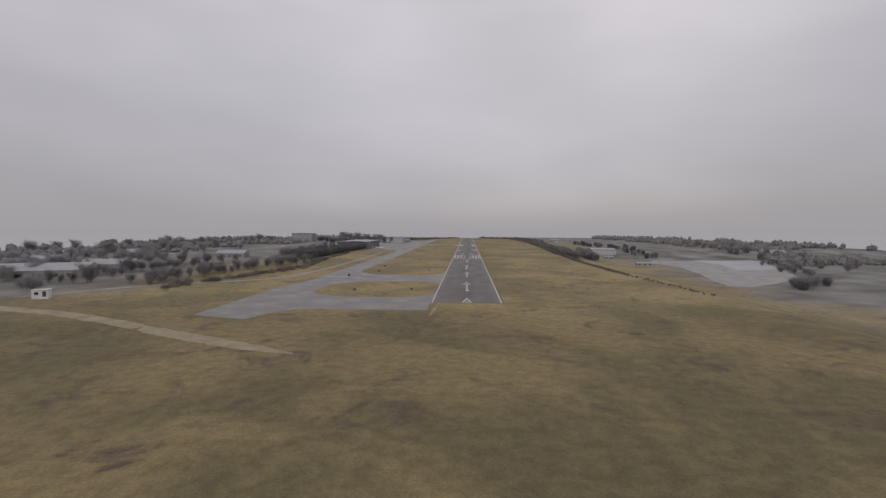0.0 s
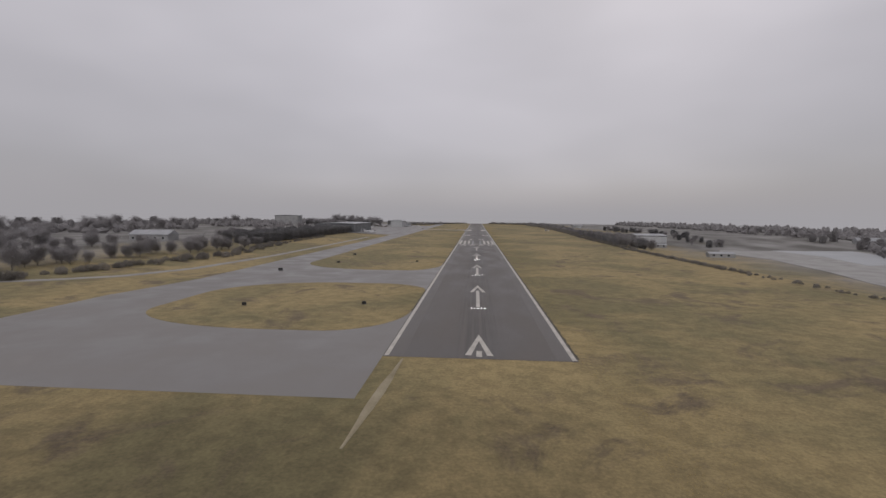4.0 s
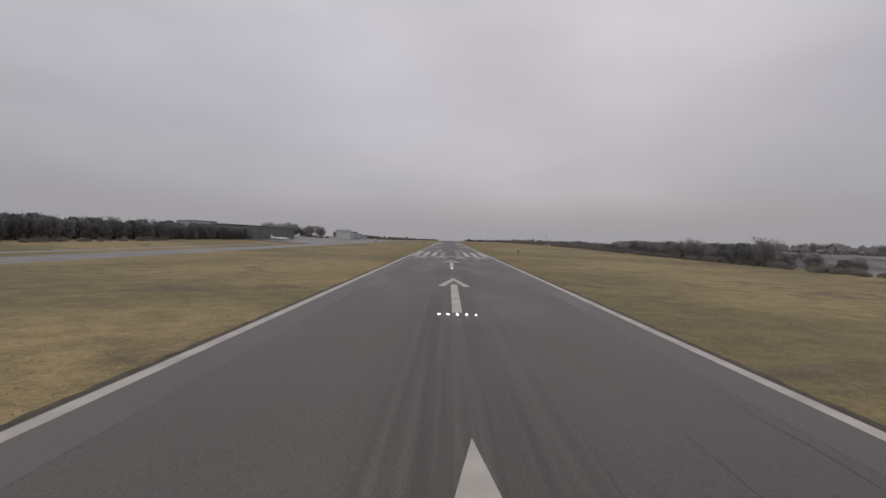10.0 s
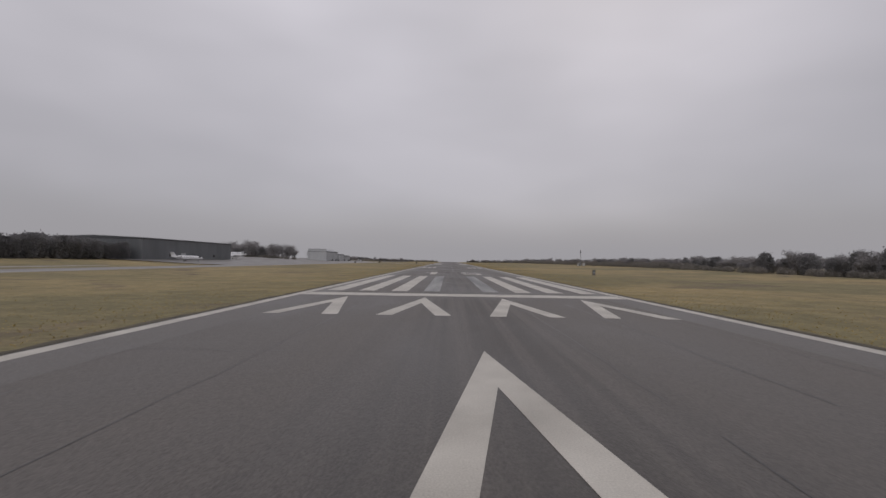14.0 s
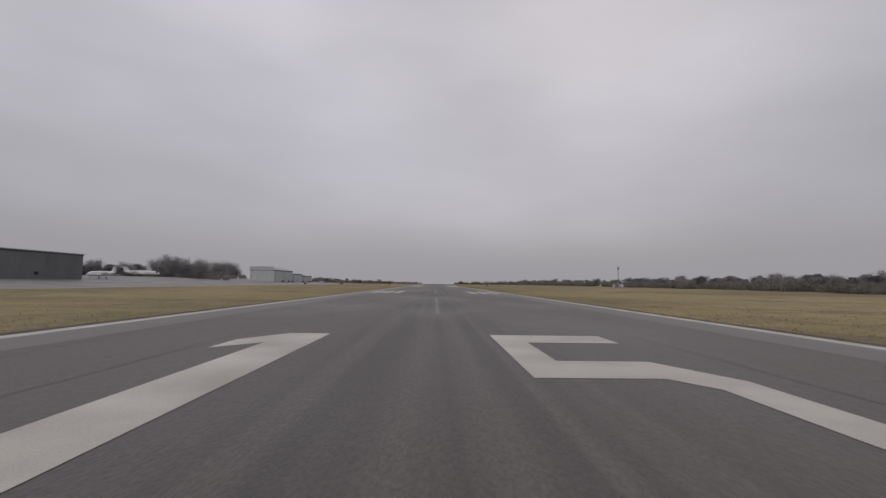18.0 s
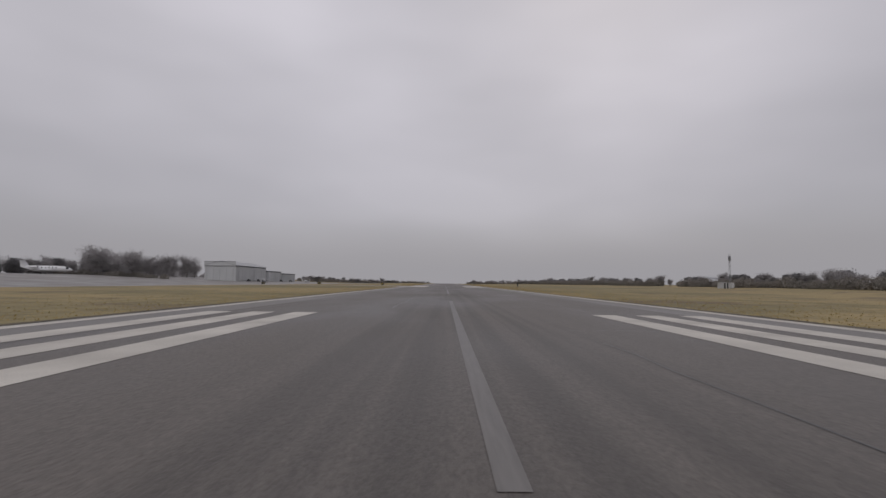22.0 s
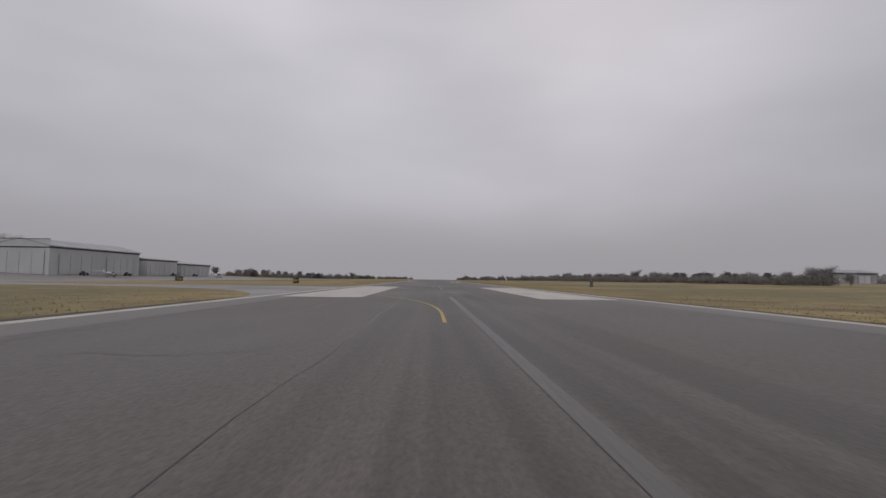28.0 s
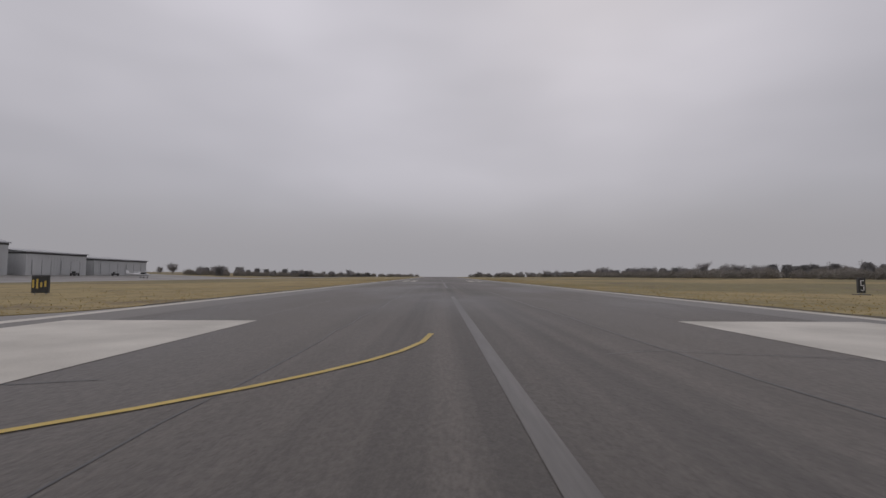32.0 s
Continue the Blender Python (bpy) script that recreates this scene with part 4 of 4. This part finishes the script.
def jet(m, label):
    j = thing("business_jet", m, label, "airplane", "parked jets")
    part("fuselage", lathe([(8.6, 0.05, 1.75, 1), (8.2, 0.35, 1.8, 1), (7.3, 0.72, 1.95, 1), (6.0, 1.0, 2.1, 1.02), (3.5, 1.1, 2.2, 1.05), (-3.0, 1.1, 2.2, 1.05), (-5.5, 0.85, 2.4, 1), (-7.6, 0.42, 2.7, 1), (-8.6, 0.12, 2.85, 1)]), WHITE, j, smooth=True)
    for s in (-1, 1):
        part("wing", wing((1.6, s * 0.9, 1.45), 3.1, (-2.0, s * 8.2, 1.85), 1.1, 0.16), WHITE, j)
        part("tailplane", wing((-7.2, s * 0.1, 5.35), 1.7, (-8.2, s * 3.1, 5.45), 0.9, 0.07), WHITE, j)
        eng = part("engine", lathe([(-2.4, 0.5, 2.75, 1), (-2.7, 0.58, 2.75, 1), (-4.2, 0.55, 2.78, 1), (-5.1, 0.36, 2.8, 1)], 14), WHITE, j, smooth=True)
        eng.location = (0, s * 1.65, 0)
        fan = part("intake", lathe([(-2.38, 0.44, 2.75, 1), (-2.42, 0.1, 2.75, 1)], 14), TRIM, eng)
        for k in range(5):
            part("cabin_window", box(3.2 - 1.15 * k, 3.55 - 1.15 * k, s * 1.085 - 0.03, s * 1.085 + 0.03, 2.3, 2.75, 0.02), GLASS, j)
        leg = part("main_gear", tube((-1.2, s * 1.7, 0.3), (-1.2, s * 1.6, 1.5), 0.07, 0.09), STEEL, j)
        part("tyre", tube((-1.2, s * 1.7 - 0.12, 0.3), (-1.2, s * 1.7 + 0.12, 0.3), 0.3, 0.3, 14), RUBBER, leg)
    part("fin", wing((-5.6, 0, 2.9), 2.9, (-7.2, 0, 5.4), 1.8, 0.12), WHITE, j)
    part("windscreen", lathe([(7.35, 0.66, 2.12, 0.95), (6.7, 0.9, 2.28, 0.95), (6.45, 0.9, 2.3, 0.95)], 12), GLASS, j)
    leg = part("nose_gear", tube((6.0, 0, 0.25), (6.0, 0, 1.3), 0.05, 0.07), STEEL, j)
    part("tyre", tube((6.0, -0.09, 0.24), (6.0, 0.09, 0.24), 0.24, 0.24, 14), RUBBER, leg)
    return j


jet(pose(-200, 380, height(-200, 380) + 0.26, 0, 0, 20) @ Matrix.Scale(1.25, 4), "white business jet with a tall tail parked on the apron")
jet(pose(-150, 272, height(-150, 272) + 0.26, 0, 0, 165), "white business jet parked nose outward on wet apron")
jet(pose(-124, 172, height(-124, 172) + 0.26, 0, 0, 15) @ Matrix.Scale(0.8, 4), "white business jet parked before the dark hall")


# ---- light aircraft and tow tractors before the hangars ----
def light_plane(m, label):
    """A high-wing single with struts, fixed gear and a two-bladed propeller, nose along +x."""
    p = thing("light_aircraft", m, label, "airplane", "parked light aircraft")
    part("fuselage", lathe([(2.3, 0.1, 1.15, 1), (2.2, 0.36, 1.15, 0.9), (1.4, 0.5, 1.2, 1.0), (0.9, 0.56, 1.3, 1.2), (-0.4, 0.58, 1.35, 1.25), (-1.6, 0.42, 1.4, 1.1), (-3.6, 0.2, 1.5, 1.0), (-5.2, 0.06, 1.6, 1.2)], 14), WHITE, p, smooth=True)
    for s in (-1, 1):
        part("wing", wing((0.8, 0, 2.05), 1.6, (0.7, s * 5.4, 2.2), 1.15, 0.1), WHITE, p)
        part("strut", tube((0.3, s * 0.5, 0.85), (0.2, s * 2.6, 2.05), 0.04, 0.04, 6), WHITE, p)
        part("tailplane", wing((-4.4, 0, 1.65), 0.95, (-4.6, s * 1.7, 1.65), 0.65, 0.04), WHITE, p)
        leg = part("main_gear", tube((-0.1, s * 0.4, 0.75), (-0.1, s * 1.15, 0.22), 0.05, 0.04, 6), STEEL, p)
        part("tyre", tube((-0.1, s * 1.15 - 0.08, 0.22), (-0.1, s * 1.15 + 0.08, 0.22), 0.22, 0.22, 12), RUBBER, leg)
        part("side_window", box(-0.9, 0.5, s * 0.54 - 0.03, s * 0.54 + 0.03, 1.45, 1.85, 0.02), GLASS, p)
    part("fin", wing((-4.0, 0, 1.6), 1.4, (-4.8, 0, 2.75), 0.7, 0.06), WHITE, p)
    part("windscreen", lathe([(1.25, 0.42, 1.55, 0.6), (0.8, 0.5, 1.75, 0.65), (0.7, 0.5, 1.75, 0.65)], 12), GLASS, p)
    hub = part("spinner", lathe([(2.55, 0.02, 1.15, 1), (2.3, 0.15, 1.15, 1)], 10), STEEL, p)
    part("propeller", box(2.36, 2.4, -0.9, 0.9, 1.08, 1.22, 0.015), TRIM, hub)
    leg = part("nose_gear", tube((1.7, 0, 0.2), (1.6, 0, 0.85), 0.04, 0.05, 6), STEEL, p)
    part("tyre", tube((1.7, -0.07, 0.19), (1.7, 0.07, 0.19), 0.19, 0.19, 12), RUBBER, leg)


light_plane(pose(-107, 506, height(-107, 506) + 0.26, 0, 0, 60), "small white high-wing aircraft parked by the low hangar")
light_plane(pose(-113, 438, height(-113, 438) + 0.26, 0, 0, 100), "small white high-wing aircraft before the large hangar")


def tow_tractor(x, y, turn):
    c = thing("tow_tractor", pose(x, y, height(x, y) + 0.26, 0, 0, turn), "small dark tow tractor standing before a pale hangar", "tractor", "tow tractors")
    part("body", box(-1.2, 1.2, -0.65, 0.65, 0.35, 1.0, 0.08), TRIM, c)
    part("seat", box(-0.7, -0.1, -0.45, 0.45, 1.0, 1.5, 0.06), RUBBER, c)
    part("steering_column", tube((0.45, 0, 1.0), (0.2, 0, 1.35), 0.03, 0.03, 6), STEEL, c)
    for wx in (-0.8, 0.8):
        for s in (-1, 1):
            part("wheel", tube((wx, s * 0.55, 0.32), (wx, s * 0.78, 0.32), 0.32, 0.32, 12), RUBBER, c)


for x, y, turn in ((-124.5, 441, 80), (-124, 455, 95), (-123.5, 463, 10), (-124, 497, 85), (-123, 515, 30)):
    tow_tractor(x, y, turn)


# ---- masts, hut, windsock ----
mast = thing("antenna_mast", pose(100, 313, height(100, 313)), "slim grey lattice mast with antenna boxes", "antenna mast")
for a in range(3):
    c, s = math.cos(a * 2.094), math.sin(a * 2.094)
    part("leg", tube((c * 0.35, s * 0.35, 0), (c * 0.3, s * 0.3, 12.2), 0.05, 0.04, 6), STEEL, mast)
bm = bmesh.new()
for k in range(24):
    for a in range(3):
        c, s = math.cos(a * 2.094) * 0.33, math.sin(a * 2.094) * 0.33
        c2, s2 = math.cos((a + 1) * 2.094) * 0.33, math.sin((a + 1) * 2.094) * 0.33
        add_tube(bm, (c, s, 0.5 * k), (c2, s2, 0.5 * k + 0.5), 0.02, 0.02, 4)
part("bracing", bm, STEEL, mast)
part("antenna", box(-0.36, 0.36, -0.25, 0.25, 9.9, 11.4, 0.1), SIDING_DARK, mast)
part("antenna", box(-0.3, 0.3, -0.22, 0.22, 3.6, 4.9, 0.1), SIDING_DARK, mast)
hut = thing("equipment_hut", pose(100.6, 316, height(100, 316)), "small pale equipment hut with a dark door beside a mast", "hut")
for x0, x1, y0, y1 in ((-1.3, 0.9, 0, 0.15), (-1.3, 0.9, 3.35, 3.5), (-1.3, -1.15, 0.15, 3.35), (0.75, 0.9, 0.15, 3.35)):
    part("wall", box(x0, x1, y0, y1, -0.3, 2.2), SIDING, hut)
part("roof", box(-1.45, 1.05, -0.2, 3.7, 2.2, 2.36, 0.05), ROOFING, hut)
for x in (-1.05, -0.05):
    d = part("door", box(x, x + 0.6, -0.06, -0.005, 0, 2.05, 0.01), TRIM, hut)
    part("handle", box(x + 0.48, x + 0.55, -0.11, -0.06, 1.0, 1.1, 0.01), STEEL, d)
cabin = thing("equipment_cabinet", pose(104.5, 320, height(104, 320)), "white metal equipment cabinet beside a mast", "cabinet")
part("body", box(-0.9, 0.9, -0.6, 0.6, 0.15, 2.1, 0.03), SIDING, cabin)
part("base", box(-1.0, 1.0, -0.7, 0.7, -0.3, 0.15), TRIM, cabin)
part("door", box(-0.8, 0.8, -0.66, -0.6, 0.3, 1.95, 0.01), SIDING, cabin)

# ---- airfield signs ----
def stroke_board(parent, digit, w, h, z, y):
    """White seven-stroke numeral on a board facing -y."""
    on = {"5": "aFgCd", "6": "aFgCdE"}[digit]
    t = w * 0.17
    segs = {"a": (-w / 2, w / 2, h - t, h), "g": (-w / 2, w / 2, h / 2 - t / 2, h / 2 + t / 2), "d": (-w / 2, w / 2, 0, t),
            "F": (-w / 2, -w / 2 + t, h / 2, h), "C": (w / 2 - t, w / 2, 0, h / 2), "E": (-w / 2, -w / 2 + t, 0, h / 2)}
    for k, c in enumerate(on):
        x0, x1, z0, z1 = segs[c]
        part("numeral_stroke", box(x0, x1, y - 0.012 - 0.002 * k, y, z + z0, z + z1), WHITE, parent)


def sign(x, y, wide, tall, label, turn=0.0, digit="", bars=0, face=BLACK):
    s = thing("airfield_sign", pose(x, y, height(x, y), 0, 0, turn), label, "sign", "airfield signs")
    board = part("board", box(-wide / 2, wide / 2, -0.12, 0.12, 0.2, 0.2 + tall, 0.03), face, s)
    bm = bmesh.new()
    part("frame", box(-wide / 2 - 0.04, wide / 2 + 0.04, -0.08, 0.08, 0.15, 0.21 + tall + 0.03, 0.02), TRIM, s)
    for q in (-wide * 0.35, wide * 0.35):
        part("leg", tube((q, 0, -0.2), (q, 0, 0.2), 0.04, 0.04, 8), STEEL, s)
    part("footing", box(-wide / 2 - 0.2, wide / 2 + 0.2, -0.4, 0.4, -0.2, 0.05, 0.02), TRIM, s)
    if digit:
        stroke_board(board, digit, wide * 0.5, tall * 0.72, 0.2 + tall * 0.14, -0.121)
    r = random.Random(int(x * 7 + y))
    for k in range(bars):
        q = -wide * 0.38 + wide * 0.76 * k / max(1, bars - 1)
        part("lettering_bar", box(q - 0.07, q + 0.07, -0.135, -0.12, 0.2 + tall * r.uniform(0.18, 0.4), 0.2 + tall * r.uniform(0.6, 0.85)), YELLOW if face is BLACK else BLACK, board)


sign(35.2, 75, 0.62, 1.15, "black distance sign with a white numeral six", digit="6")
sign(36, 381, 0.6, 1.25, "black distance sign with a white numeral five", digit="5")
sign(-31, 376, 1.2, 1.25, "black taxiway sign with yellow lettering bars", bars=4)
sign(-68, 398, 1.9, 1.0, "wide black taxiway sign seen across grass", bars=5)
sign(-84, 362, 1.5, 1.0, "black taxiway sign near the apron's edge", bars=4)
sign(-64, -147, 1.25, 0.65, "dark back of a sign on the grass island", turn=10)
sign(-28.5, -138, 0.9, 0.62, "dark back of a sign in the grass", turn=20)
sign(-28.5, -242, 0.95, 0.62, "dark back of a sign beside the runway", turn=10)
sign(-57, -247, 1.0, 0.7, "dark back of a sign beside the taxiway", turn=10)
sign(-67, -107, 1.6, 0.8, "wide dark sign standing beside the parallel taxiway", turn=10)
sign(-78, -178, 1.6, 0.8, "wide dark sign where taxiways meet", turn=10)

# ---- grass tufts along the runway ----
def on_island(x, y):
    """Whether a place beside the runway lies on one of the grass islands, inside its rounded corners."""
    for y0, y1, _, (sx, sy), (nx, ny), _ in ISLANDS:
        if y0 + 0.4 < y < y1 - 0.4:
            low, high = max(0.0, (y0 + sy - y) / sy), max(0.0, (y - y1 + ny) / ny)
            return x < -RW - 0.5 - sx * (1 - math.sqrt(1 - low * low)) - nx * (1 - math.sqrt(1 - high * high))
    return False


vs, fs = [], []
rt = np.random.default_rng(4)
for side, count in ((-1, 60000), (1, 60000)):
    xs = side * (RW + 0.35 + rt.exponential(9, count))
    ys = rt.uniform(-320, 560, count)
    for x, y in zip(xs, ys):
        if (x < 0 and not on_island(x, y)) or abs(x) > 60:
            continue
        hgt, wid, ang = rt.uniform(0.03, 0.085), rt.uniform(0.02, 0.06), rt.uniform(0, 3.14)
        c, s = math.cos(ang) * wid, math.sin(ang) * wid
        lx, ly = rt.normal(0, 0.08), rt.normal(0, 0.08)
        i = len(vs)
        z = 0.04 if x < 0 else 0.0
        vs.extend([(x - c, y - s, z), (x + c, y + s, z), (x + lx, y + ly, z + hgt)])
        fs.append((i, i + 1, i + 2))
tagged(raw("grass_tufts", vs, fs, TUFT), "tufts of wet yellow grass along the runway edges", "grass", kind="stuff")
